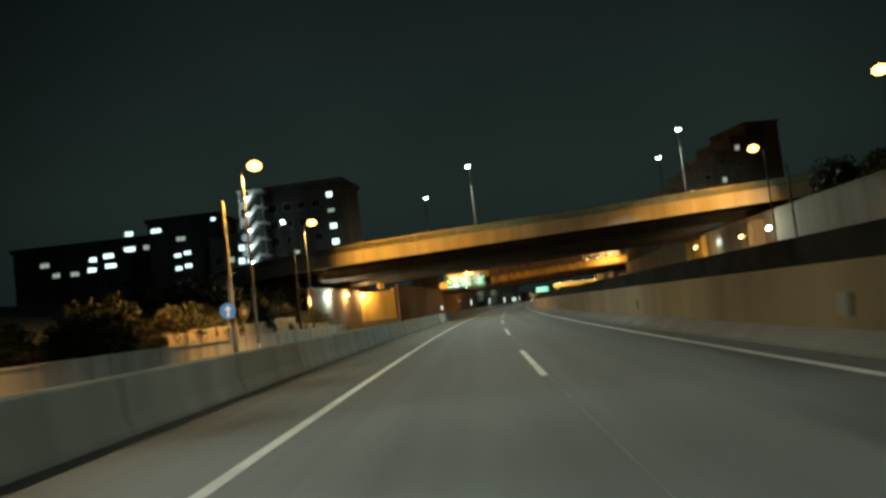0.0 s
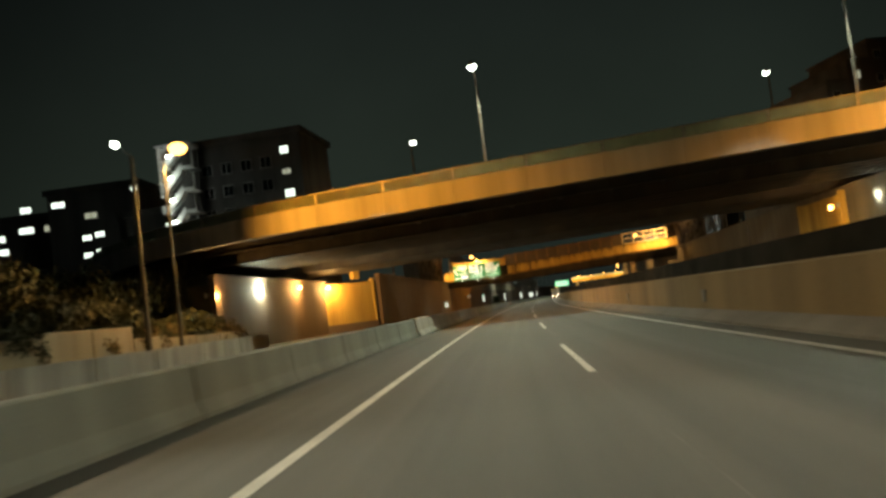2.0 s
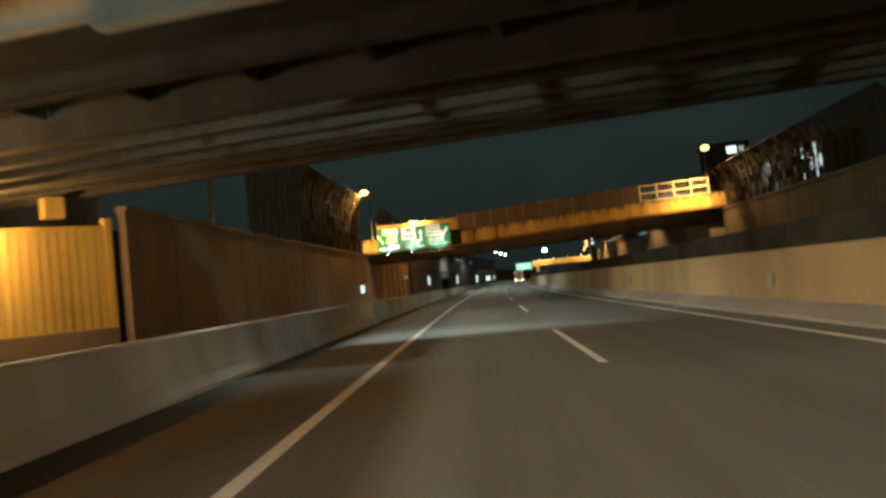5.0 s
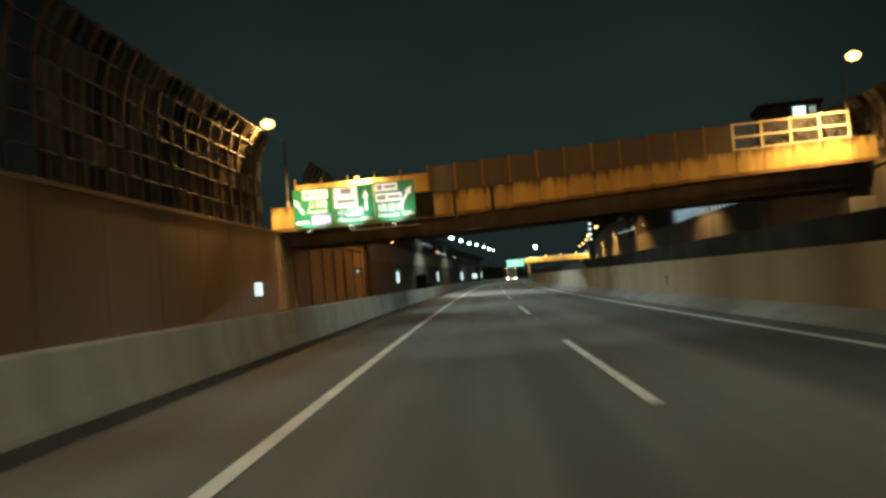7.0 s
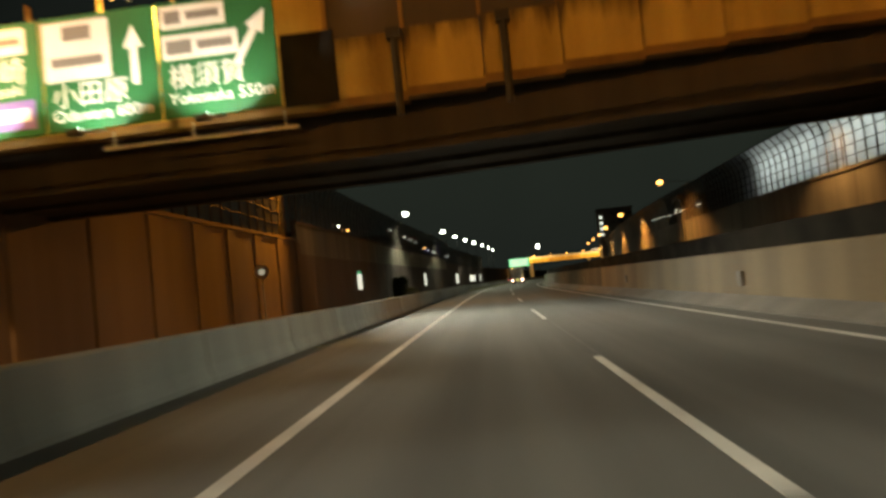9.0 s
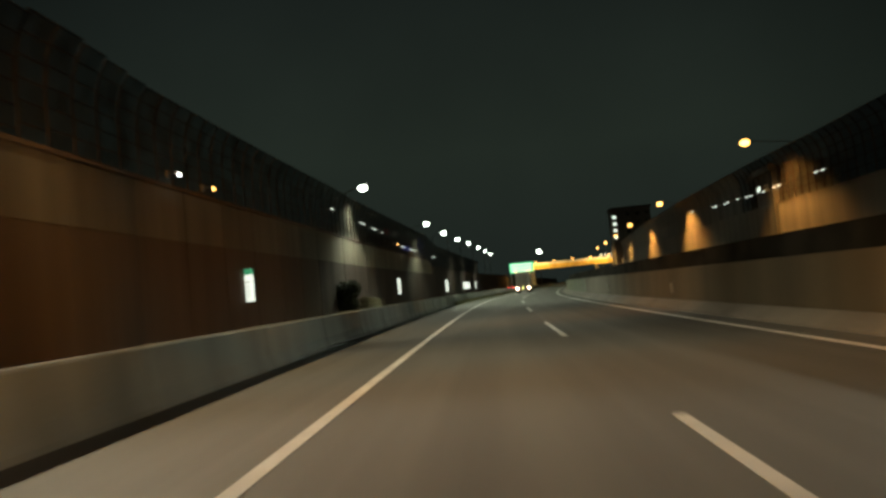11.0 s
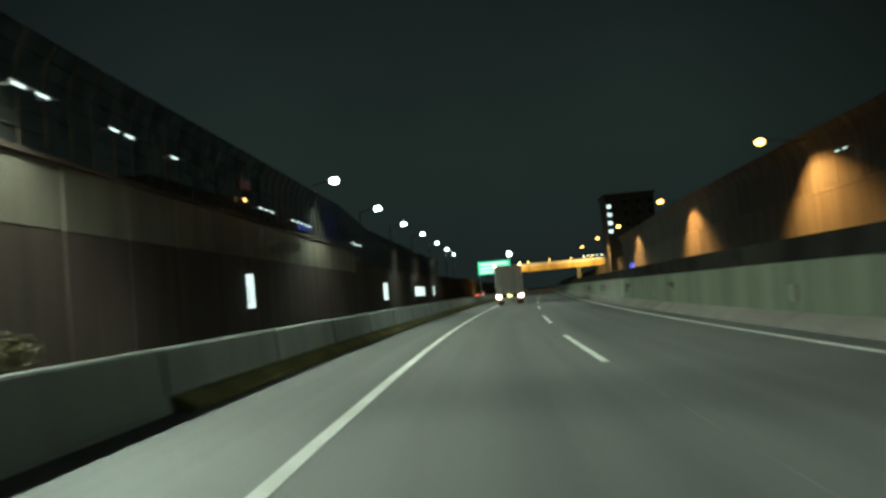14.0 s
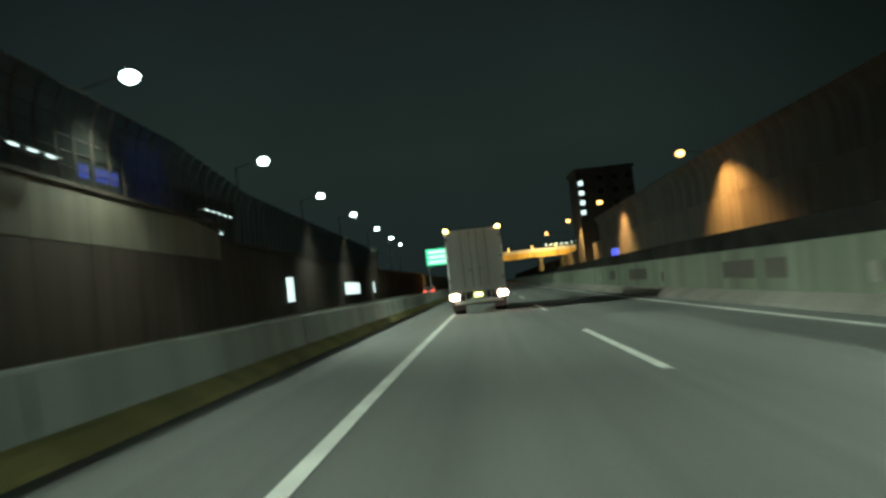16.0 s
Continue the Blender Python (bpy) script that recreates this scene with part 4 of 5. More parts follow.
def second_bridge():
    br = thing("road_bridge", B2, "narrow concrete bridge with stained ochre edge and tall fence", "bridge", kind="structure")
    x0, x1 = -28.0, 19.52

    def zz(x):
        return float(np.interp(x, [-28, -14, 8.6, 19], [0, 0.05, 1.1, 1.4]))

    def bent(bm, y0, y1, za, zb, low=1.0):
        """A bar along the bridge; its underside climbs by the share low of the deck's slope."""
        rings = [[bm.verts.new((x, y, z + zz(x) * (low if z == za else 1))) for y, z in ((y0, za), (y1, za), (y1, zb), (y0, zb))] for x in (x0, -14.0, 8.6, x1)]
        for p, q in zip(rings[:-1], rings[1:]):
            for i in range(4):
                bm.faces.new((p[i], p[(i + 1) % 4], q[(i + 1) % 4], q[i]))
        bm.faces.new(rings[0])
        bm.faces.new(rings[-1][::-1])
    part("deck", lambda bm: bent(bm, 198.5, 206.6, 6.9, 7.3), CONCRETE_DARK, br)
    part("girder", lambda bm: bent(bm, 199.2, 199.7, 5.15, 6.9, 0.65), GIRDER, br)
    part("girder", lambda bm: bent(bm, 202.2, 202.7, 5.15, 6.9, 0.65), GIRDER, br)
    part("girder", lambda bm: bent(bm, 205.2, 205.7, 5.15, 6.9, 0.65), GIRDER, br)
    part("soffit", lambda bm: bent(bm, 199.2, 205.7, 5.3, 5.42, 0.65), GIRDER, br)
    n = 22
    w = (x1 - x0) / n
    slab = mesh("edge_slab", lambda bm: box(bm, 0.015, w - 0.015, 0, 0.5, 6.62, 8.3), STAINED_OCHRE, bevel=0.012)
    lip = mesh("drip_lip", lambda bm: box(bm, 0, w, -0.05, 0.5, 6.36, 6.618), OCHRE_DARK)
    post = mesh("fence_post", lambda bm: box(bm, -0.06, 0.06, 0.11, 0.25, 8.3, 10.5), OCHRE_DARK)
    rail_post = mesh("fence_post", lambda bm: box(bm, -0.08, 0.08, 0.10, 0.26, 8.3, 10.42), CREAM)
    sheet = mesh("fence_sheet", lambda bm: box(bm, 0.07, w - 0.07, 0.16, 0.20, 8.36, 10.45), SMOKED)
    # sheets behind the signs are ochre: the floodlight's yellow put into their colour
    ochre_sheet = mesh("fence_sheet", lambda bm: box(bm, 0.07, w - 0.07, 0.16, 0.20, 8.36, 10.0), YELLOW_PAINT)
    rail = mesh("fence_rail", lambda bm: [box(bm, 0.08, w - 0.08, 0.13, 0.23, z, z + h) for z, h in ((8.36, 0.10), (9.28, 0.15), (10.28, 0.12))], CREAM)
    wire = mesh("fence_wire", lambda bm: [box(bm, 0.1 + 0.14 * q, 0.112 + 0.14 * q, 0.17, 0.182, 8.46, 10.28) for q in range(15)], STEEL)
    back = mesh("edge_slab", lambda bm: box(bm, 0.02, w - 0.02, 8.1, 8.6, 6.45, 8.3), CONCRETE_DARK)
    for i in range(n):
        x = x0 + w * i
        m = pose(x, 198.0, zz(x + w / 2))
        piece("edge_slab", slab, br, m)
        piece("edge_slab", back, br, m)
        piece("drip_lip", lip, br, m)
        if x < -26.5:
            continue
        piece("fence_post", post if x < 8.5 else rail_post, br, m)
        if x < 8.5:
            piece("fence_sheet", ochre_sheet if x < -15.5 else sheet, br, m)
        elif x < 17.2:
            piece("fence_rail", rail, br, m)
            piece("fence_wire", wire, br, m)
    for x, z in ((-13.1, 8.1), (-10.1, 8.2)):
        part("downpipe", lambda bm: (rod(bm, (x, 197.85, z), (x, 197.85, 6.0), 0.11), box(bm, x - 0.2, x + 0.2, 197.7, 198.0, z, z + 0.3)), CHASSIS, br)
    for a, b in ((x0 - 4.5, x0 - 0.05), (x1 - 2.5, x1 + 6)):
        part("abutment", lambda bm: box(bm, a, b, 198.6, 206.4, -0.4, 5.1), CONCRETE_DARK, br, bevel=0.06)


second_bridge()

# ---------------------------------------------------------------- street lamps


def street_lamp(h, side, glow, colour_word, size=0.5, arm=0.9, along=0.0):
    """Pole on the outer side, an arm towards the road, a flat head with a glowing lens; origin under the lens."""
    lamp = thing("street_lamp", pose(0, 0, 0), "tall grey street lamp with a %s light on a steel pole" % colour_word, "street lamp", "street lamps")
    x = side * arm
    part("base", lambda bm: rod(bm, (x, along, 0), (x, along, 0.5), 0.17, 0.15, 12), STEEL, lamp)
    part("pole", lambda bm: rod(bm, (x, along, 0.5), (x, along, h - 0.3), 0.12, 0.07, 12), POLE, lamp)
    part("arm", lambda bm: rod(bm, (x, along, h - 0.35), (side * 0.35, 0, h + 0.12), 0.05, 0.04, 8), POLE, lamp)

    def head(bm):
        for a, b, r0, r1 in ((0.42, 0.2, 0.10, 0.20), (0.2, -0.25, 0.20, 0.22), (-0.25, -0.42, 0.22, 0.08)):
            rod(bm, (side * a, 0, h + 0.12), (side * b, 0, h + 0.10), r0, r1, 10)
    hd = part("lamp_head", head, POLE, lamp)

    def lens(bm):
        bmesh.ops.create_uvsphere(bm, u_segments=14, v_segments=8, radius=size)
        bmesh.ops.scale(bm, vec=(1.0, 0.9, 0.7), verts=bm.verts)
        bmesh.ops.translate(bm, vec=(0, 0, h - 0.02), verts=bm.verts)
    part("lens", lens, glow, lamp, "glowing %s lens" % colour_word, smooth=True)
    return lamp


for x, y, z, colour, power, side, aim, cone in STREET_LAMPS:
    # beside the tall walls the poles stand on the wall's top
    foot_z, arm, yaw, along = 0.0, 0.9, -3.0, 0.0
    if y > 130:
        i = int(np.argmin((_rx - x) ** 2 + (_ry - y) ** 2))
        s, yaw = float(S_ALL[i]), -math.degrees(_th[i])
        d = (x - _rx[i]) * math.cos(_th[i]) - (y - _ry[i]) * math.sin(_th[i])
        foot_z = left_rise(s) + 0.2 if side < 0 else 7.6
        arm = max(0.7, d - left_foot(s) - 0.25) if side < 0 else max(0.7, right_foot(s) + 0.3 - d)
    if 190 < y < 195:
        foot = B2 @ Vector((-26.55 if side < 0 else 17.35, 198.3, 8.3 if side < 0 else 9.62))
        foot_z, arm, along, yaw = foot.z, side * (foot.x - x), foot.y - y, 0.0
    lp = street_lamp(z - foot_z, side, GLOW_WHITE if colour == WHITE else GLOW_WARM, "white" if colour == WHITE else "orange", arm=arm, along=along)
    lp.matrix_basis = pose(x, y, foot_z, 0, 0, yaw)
for x, y, z, base, side in BRIDGE_LAMPS:
    lp = street_lamp(z - base, side, GLOW_WHITE, "white", 0.34)
    lp.matrix_basis = pose(x, y, base, 0, 0, 80)

# ---------------------------------------------------------------- small lamps on the walls below the bridge


def wall_lamp(x, y, z, yaw, glow, radius=0.24, label="small round wall lamp on a short bracket"):
    lp = thing("wall_lamp", pose(x, y, z, 0, 0, yaw), label, "wall lamp", "small wall lamps")
    part("bracket", lambda bm: (rod(bm, (-0.6, 0, 0.1), (0, 0, 0.15), 0.03), box(bm, -0.7, -0.55, -0.12, 0.12, -0.1, 0.3)), STEEL, lp)
    part("lens", lambda bm: bmesh.ops.create_uvsphere(bm, u_segments=12, v_segments=8, radius=radius), glow, lp, "glowing lens", smooth=True)
    return lp


for x, y, z, warm, power, side in WALL_LAMPS:
    wall_lamp(x, y, z, 0 if side < 0 else 180, GLOW_WARM if warm else GLOW_WHITE)

# ---------------------------------------------------------------- direction signs on the second bridge


def arrow(bm, x, z, ang, length=1.0, w=0.16):
    m = Matrix.Translation((x, 0, z)) @ Matrix.Rotation(radians(ang), 4, "Y")
    pts = [(-w / 2, -length / 2), (w / 2, -length / 2), (w / 2, length * 0.12), (w * 1.35, length * 0.12), (0, length / 2), (-w * 1.35, length * 0.12), (-w / 2, length * 0.12)]
    a = [bm.verts.new(m @ Vector((p, -0.012, q))) for p, q in pts]
    b = [bm.verts.new(m @ Vector((p, 0.0, q))) for p, q in pts]
    n = len(pts)
    for i in range(n):
        bm.faces.new((a[i], b[i], b[(i + 1) % n], a[(i + 1) % n]))
    bm.faces.new(a)
    bm.faces.new(b[::-1])


def plate(bm, x0, x1, z0, z1, y=-0.02):
    box(bm, x0, x1, y, 0.0, z0, z1)


def sign_board(x, label):
    sb = thing("direction_sign", B2 @ pose(x, 196.55, 6.35), label, "road sign", "direction signs on the bridge")
    part("board", lambda bm: box(bm, 0.03, 3.21, 0.0, 0.08, 0.0, 3.1), SIGN_GREEN, sb, bevel=0.015)
    part("back_frame", lambda bm: [box(bm, 0.1, 3.1, 0.08, 0.2, z, z + 0.12) for z in (0.4, 1.5, 2.6)] + [box(bm, q, q + 0.12, 0.2, 1.5, 1.0, 1.12) for q in (0.5, 2.6)], STEEL, sb)
    return sb


def bars(parent, rows, material):
    for x0, x1, z0, z1 in rows:
        part("lettering_bar", lambda bm: plate(bm, x0, x1, z0, z1, -0.03), material, parent)


sb = sign_board(-25.75, "green motorway direction sign with a slanting arrow and purple plate")
part("plate", lambda bm: plate(bm, 0.85, 2.85, 2.25, 2.95), SIGN_WHITE, sb, "white route plate")
bars(sb, [(0.95, 1.45, 2.42, 2.78), (1.6, 2.7, 2.5, 2.7)], SIGN_INK)
part("arrow", lambda bm: arrow(bm, 0.48, 1.75, -32, 1.35, 0.19), SIGN_WHITE, sb)
letters("川崎", 0.78, SIGN_WHITE, sb, pose(1.25, -0.012, 1.52, 90, 0, 0))
letters("Kawasaki", 0.42, SIGN_WHITE, sb, pose(1.15, -0.012, 1.14, 90, 0, 0))
part("plate", lambda bm: plate(bm, 1.45, 3.0, 0.2, 0.98), SIGN_PURPLE, sb, "purple toll plate")
bars(sb, [(1.6, 2.85, 0.42, 0.76)], SIGN_WHITE)
bars(sb, [(0.2, 1.2, 0.36, 0.56)], SIGN_WHITE)

sb = sign_board(-22.50, "green motorway direction sign with an arrow straight on")
part("plate", lambda bm: plate(bm, 0.1, 1.95, 1.35, 2.95), SIGN_WHITE, sb, "white route plate")
bars(sb, [(0.65, 1.45, 2.42, 2.82), (0.3, 1.75, 1.72, 1.98)], SIGN_INK)
part("arrow", lambda bm: arrow(bm, 2.6, 1.85, 0, 1.6, 0.2), SIGN_WHITE, sb)
letters("小田原", 0.72, SIGN_WHITE, sb, pose(0.25, -0.012, 0.70, 90, 0, 0))
letters("Odawara 600m", 0.44, SIGN_WHITE, sb, pose(0.25, -0.012, 0.26, 90, 0, 0))

sb = sign_board(-19.25, "green motorway direction sign with a slanting arrow and two white plates")
part("plate", lambda bm: plate(bm, 0.15, 1.9, 2.38, 2.98), SIGN_WHITE, sb, "white route plate")
part("plate", lambda bm: plate(bm, 0.15, 2.2, 1.55, 2.2), SIGN_WHITE, sb, "white route plate")
bars(sb, [(0.25, 0.7, 2.5, 2.86), (0.85, 1.75, 2.58, 2.80), (0.25, 0.95, 1.68, 2.06), (1.1, 2.05, 1.76, 2.0)], SIGN_INK)
part("arrow", lambda bm: arrow(bm, 2.55, 1.95, 32, 1.6, 0.2), SIGN_WHITE, sb)
letters("横須賀", 0.70, SIGN_WHITE, sb, pose(0.25, -0.012, 0.82, 90, 0, 0))
letters("Yokosuka 550m", 0.44, SIGN_WHITE, sb, pose(0.22, -0.012, 0.36, 90, 0, 0))

cover = thing("cover_panel", B2 @ pose(-16.2, 197.5, 6.5), "dark sheet panel fixed to the bridge beside the signs", "panel")
part("sheet", lambda bm: box(bm, 0.0, 1.5, 0, 0.06, 0, 2.0), DARK_PANEL, cover, bevel=0.01)
for q in (0.2, 1.2):
    part("strut", lambda bm: box(bm, q, q + 0.08, 0.06, 0.5, 0.9, 1.0), STEEL, cover)
tray = thing("cable_tray", B2 @ pose(-21.5, 197.6, 5.95), "long pale cable tray under the signs", "cable tray")
part("channel", lambda bm: box(bm, 0, 5.6, 0, 0.16, 0, 0.08), STEEL, tray)
for q in (0.3, 2.6, 5.2):
    part("hanger", lambda bm: box(bm, q, q + 0.05, 0.04, 0.1, 0.08, 0.5), STEEL, tray)
for x in SIGN_LAMPS:
    sl = thing("sign_lamp", B2 @ pose(x, 195.0, 5.95), "small floodlight on an arm below the signs", "floodlight", "sign floodlights")
    part("arm", lambda bm: rod(bm, (0, 0.1, 0), (0, 1.6, 0.35), 0.03), STEEL, sl)
    part("housing", lambda bm: box(bm, -0.18, 0.18, -0.14, 0.12, -0.1, 0.06), POLE, sl, bevel=0.02)
    part("lens", lambda bm: box(bm, -0.15, 0.15, -0.02, 0.11, 0.062, 0.075), GLOW_WHITE, sl)
tl = thing("fence_lamp", B2 @ pose(-20.6, 197.2, 10.1), "small floodlight above the signs shining on the fence", "floodlight")
part("housing", lambda bm: box(bm, -0.25, 0.25, -0.12, 0.1, 0, 0.16), POLE, tl, bevel=0.02)
part("lens", lambda bm: box(bm, -0.22, 0.22, -0.1, 0.1, -0.03, -0.002), GLOW_WARM, tl)
part("bracket", lambda bm: rod(bm, (0, 0.1, 0.1), (0, 1.0, 0.2), 0.03), STEEL, tl)

# ---------------------------------------------------------------- panels along the left wall


def lit_panel(s, d, z0, z1, w, green):
    pn = thing("lit_panel", on_road(s, d, z0), "narrow upright lit white panel on the wall" if w < 3 else "wide lit white board low on the wall", "light panel", "lit panels along the wall")
    h = z1 - z0
    part("case", lambda bm: box(bm, -0.5, -0.06, 0, w + 0.12, -0.06, h + 0.06), STEEL, pn, bevel=0.02)
    part("screen", lambda bm: box(bm, -0.44, -0.05, -0.012, w + 0.06, 0, h * (0.82 if green else 1)), GLOW_PANEL, pn)
    if green:
        part("green_field", lambda bm: box(bm, -0.44, -0.05, -0.012, w + 0.06, h * 0.83, h), GLOW_GREEN_DIM, pn)
    if w < 1:
        for q in (0.16, 0.30, 0.44, 0.58):
            part("lettering_bar", lambda bm: box(bm, -0.39, -0.12, -0.018, -0.0125, h * q, h * (q + 0.035)), STEEL, pn)
    return pn


for s, d, z0, z1, w, g in ((190.3, -13.6, 1.4, 2.3, 0.5, 0), (273.2, -13.7, 1.8, 3.9, 0.55, 1), (342.1, -15.75, 1.6, 3.9, 0.55, 0), (415, -19.8, 1.4, 4.0, 1.6, 0), (463, -22.35, 1.7, 3.6, 4.6, 0), (469, -22.65, 1.7, 3.6, 4.6, 0), (475, -23.0, 1.7, 3.6, 4.6, 0), (510, -24.8, 1.6, 3.9, 0.6, 0)):
    lit_panel(s, d, z0, z1, w, g)


def round_sign(m, face, label, h=3.4, arrow_up=False):
    rs = thing("round_sign", m, label, "road sign")
    part("post", lambda bm: rod(bm, (0, 0.06, 0), (0, 0.06, h + 0.4), 0.045), STEEL, rs)
    disc = part("disc", lambda bm: rod(bm, (0, 0.0, h), (0, 0.03, h), 0.5, n=28), face, rs)
    if arrow_up:
        part("arrow", lambda bm: arrow(bm, 0, h, 0, 0.72, 0.15), SIGN_WHITE, disc, m=pose(0, -0.002, 0))
    else:
        # the white sign's centre is given a faint glow, though it is no lamp
        part("centre", lambda bm: rod(bm, (0, -0.006, h), (0, 0.0, h), 0.22, n=24), GLOW_WINDOW_DIM if face == SIGN_WHITE else SIGN_INK, disc)


round_sign(pose(-3.2, 232.7, 0, 0, 0, -4), SIGN_WHITE, "round white road sign on a thin post beside the ramp", 3.4)
round_sign(pose(-13.35, 38.4, 0, 0, 0, 12), SIGN_BLUE, "round blue sign with a white arrow on a post", 2.8, True)
round_sign(pose(-13.4, 42.2, 0, 0, 0, 60), RUST, "brownish back of a round road sign on a post", 2.7)


def utility_pole(x, y, h, r, lean, label, arms=True):
    up = thing("utility_pole", pose(x, y, 0, 0, lean, 0), label, "pole")
    part("shaft", lambda bm: rod(bm, (0, 0, 0), (0, 0, h), r, r * 0.65, 12), CONCRETE_DARK, up)
    if arms:
        part("cross_arm", lambda bm: (box(bm, -0.7, 0.7, -0.04, 0.04, h - 0.6, h - 0.5), box(bm, -0.5, 0.5, -0.04, 0.04, h - 1.3, h - 1.2)), STEEL, up)


utility_pole(-13.5, 39.9, 10.1, 0.19, 0, "tall pale concrete utility pole beside the ramp", False)
utility_pole(-15.3, 68.9, 11.2, 0.15, 0, "slim concrete pole in front of dark bushes", False)
wl_ = thing("ramp_lamp", pose(-15.3, 68.9, 11.15), "small white lamp on top of the slim pole", "street lamp")
part("arm", lambda bm: rod(bm, (0, 0, 0), (-0.7, 0, 0.75), 0.04, 0.03), STEEL, wl_)
part("lens", lambda bm: bmesh.ops.create_uvsphere(bm, u_segments=12, v_segments=8, radius=0.2), GLOW_WHITE, wl_, m=pose(-0.8, 0, 0.75), smooth=True)
utility_pole(32.5, 64.6, 11.1, 0.16, 0, "slim pale pole at the retaining wall", False)

# ---------------------------------------------------------------- low walls and shrubs beside the ramp
low = thing("ramp_wall", pose(0, 0, 0), "low stained concrete wall along the ramp", "wall", kind="structure")
lowseg = mesh("wall_panel", lambda bm: (box(bm, -0.2, 0.2, 0.02, 5.98, -0.1, 0.92), box(bm, -0.25, 0.25, 0, 6, 0.92, 1.05)), CONCRETE)
for i in range(-8, 14):
    piece("wall_panel", lowseg, low, on_road(6.0 * i, -15.2))
TAN = surface("tan_concrete", (0.20, 0.165, 0.11), (0.40, 0.335, 0.235), 0.8, 0.9, 0.5, 1.1, streak=True)
back = thing("bank_wall", pose(0, 0, 0), "tan stepped concrete wall at the foot of the bank", "wall", kind="structure")
for i, h in enumerate((1.75, 1.9, 1.95, 2.0, 2.0, 2.1, 2.3, 2.3, 1.7, 1.55, 1.5, 1.5)):
    part("wall_panel", lambda bm: box(bm, -0.3, 0.0, 0.02, 3.98, -0.1, h), TAN, back, bevel=0.03, m=on_road(35 + 4 * i, -16.6))


def foliage(seed, rx, rz, n, size, spread=0.6):
    rnd = random.Random(seed)
    bm = bmesh.new()
    lobes = [(Vector((rnd.uniform(-spread, spread) * rx, rnd.uniform(-spread, spread) * rx, rnd.uniform(0.25, 0.85) * rz * 1.2)), rnd.uniform(0.35, 0.6)) for _ in range(9)]
    for _ in range(n):
        c, r = rnd.choice(lobes)
        v = Vector((rnd.gauss(0, 1), rnd.gauss(0, 1), rnd.gauss(0, 1))).normalized() * (rnd.random() ** 0.4)
        p = c + Vector((v.x * rx * r, v.y * rx * r, v.z * rz * r))
        if p.z < 0.05:
            continue
        q = Euler((rnd.uniform(0, 6), rnd.uniform(0, 6), rnd.uniform(0, 6))).to_matrix()
        s = size * rnd.uniform(0.6, 1.3)
        vs = [bm.verts.new(p + q @ Vector(k)) for k in ((-s, 0, 0), (0, -s * 0.45, 0.1 * s), (s, 0, 0), (0, s * 0.45, 0.1 * s))]
        bm.faces.new(vs)
    me = bpy.data.meshes.new("crown")
    bm.to_mesh(me)
    bm.free()
    return me


CROWNS = [foliage(k, 2.2, 2.4, 2600, 0.16) for k in range(3)]
for me in CROWNS:
    me.materials.append(LEAF)
CROWN_PALE = foliage(9, 2.2, 2.0, 2400, 0.15)
CROWN_PALE.materials.append(LEAF_PALE)


def trunk(bm):
    rod(bm, (0, 0, -0.2), (0.05, 0, 1.1), 0.14, 0.10)
    for a, h in ((0.3, 0.5), (2.3, 0.7), (4.2, 0.6)):
        rod(bm, (0.04, 0, 0.8), (math.cos(a) * 0.9, math.sin(a) * 0.9, 1.2 + h), 0.07, 0.03, 6)


TRUNK = mesh("trunk", trunk, BARK)


def tree(x, y, z, k, size, tall, pale=False, label="dark bushy tree beside the ramp"):
    tr = thing("tree", pose(x, y, z, 0, 0, 57 * k) @ Matrix.Diagonal((size, size, tall, 1)), label, "tree", "bushes and trees")
    piece("trunk", TRUNK, tr)
    piece("crown", CROWN_PALE if pale else CROWNS[k % 3], tr, pose(0, 0, 0.25))


rt = random.Random(4)
for i in range(26):
    s = 6 + i * 3.2 + rt.uniform(-1, 1)
    if s > 84:
        break
    p = at(s, -17.6 - rt.uniform(0, 3.5), 0.2)
    tree(p.x, p.y, p.z, i, rt.uniform(0.8, 1.2), rt.uniform(0.75, 1.25) * (0.75 if s < 34 else 1.0), i % 7 == 3)
for i in range(12):
    p = at(60 + i * 3.0, -24 - rt.uniform(0, 6), 2.0)
    tree(p.x, p.y, p.z, i, rt.uniform(1.2, 1.7), rt.uniform(1.2, 1.6), False, "tall dark tree on the slope beside the bridge")
for i in range(38):
    s = 22 + i * 1.6 + rt.uniform(-0.4, 0.4)
    p = at(s, -17.3 - rt.uniform(0, 0.5), 0.6)
    tree(p.x, p.y, p.z, i, rt.uniform(0.42, 0.6), rt.uniform(0.42, 0.66) * (0.7 if s < 36 else 1), i % 3 == 0, "low dry shrub above the bank wall")
p = at(301, -13.4, 0)
bush = thing("shrub", pose(p.x, p.y, 0), "dark dense rounded shrub against the retaining wall", "shrub")
piece("trunk", TRUNK, bush)
dense = foliage(14, 1.9, 2.2, 6500, 0.14, 0.3)
dense.materials.append(LEAF)
piece("crown", dense, bush, pose(0, 0, 0.1))
for s, k in ((306.5, 0.55), (309.5, 0.5)):
    p = at(s, -13.3, 0)
    tree(p.x, p.y, 0, 2, 0.8, k, True, "pale yellowish shrub at the wall's foot")
for i in range(10):
    p = at(52 + i * 5.0, 36 + rt.uniform(0, 4), 7.0)
    tree(p.x, p.y, p.z, i, rt.uniform(1.0, 1.5), rt.uniform(0.9, 1.3), i % 4 == 1, "dark tree above the retaining wall")

# ---------------------------------------------------------------- buildings


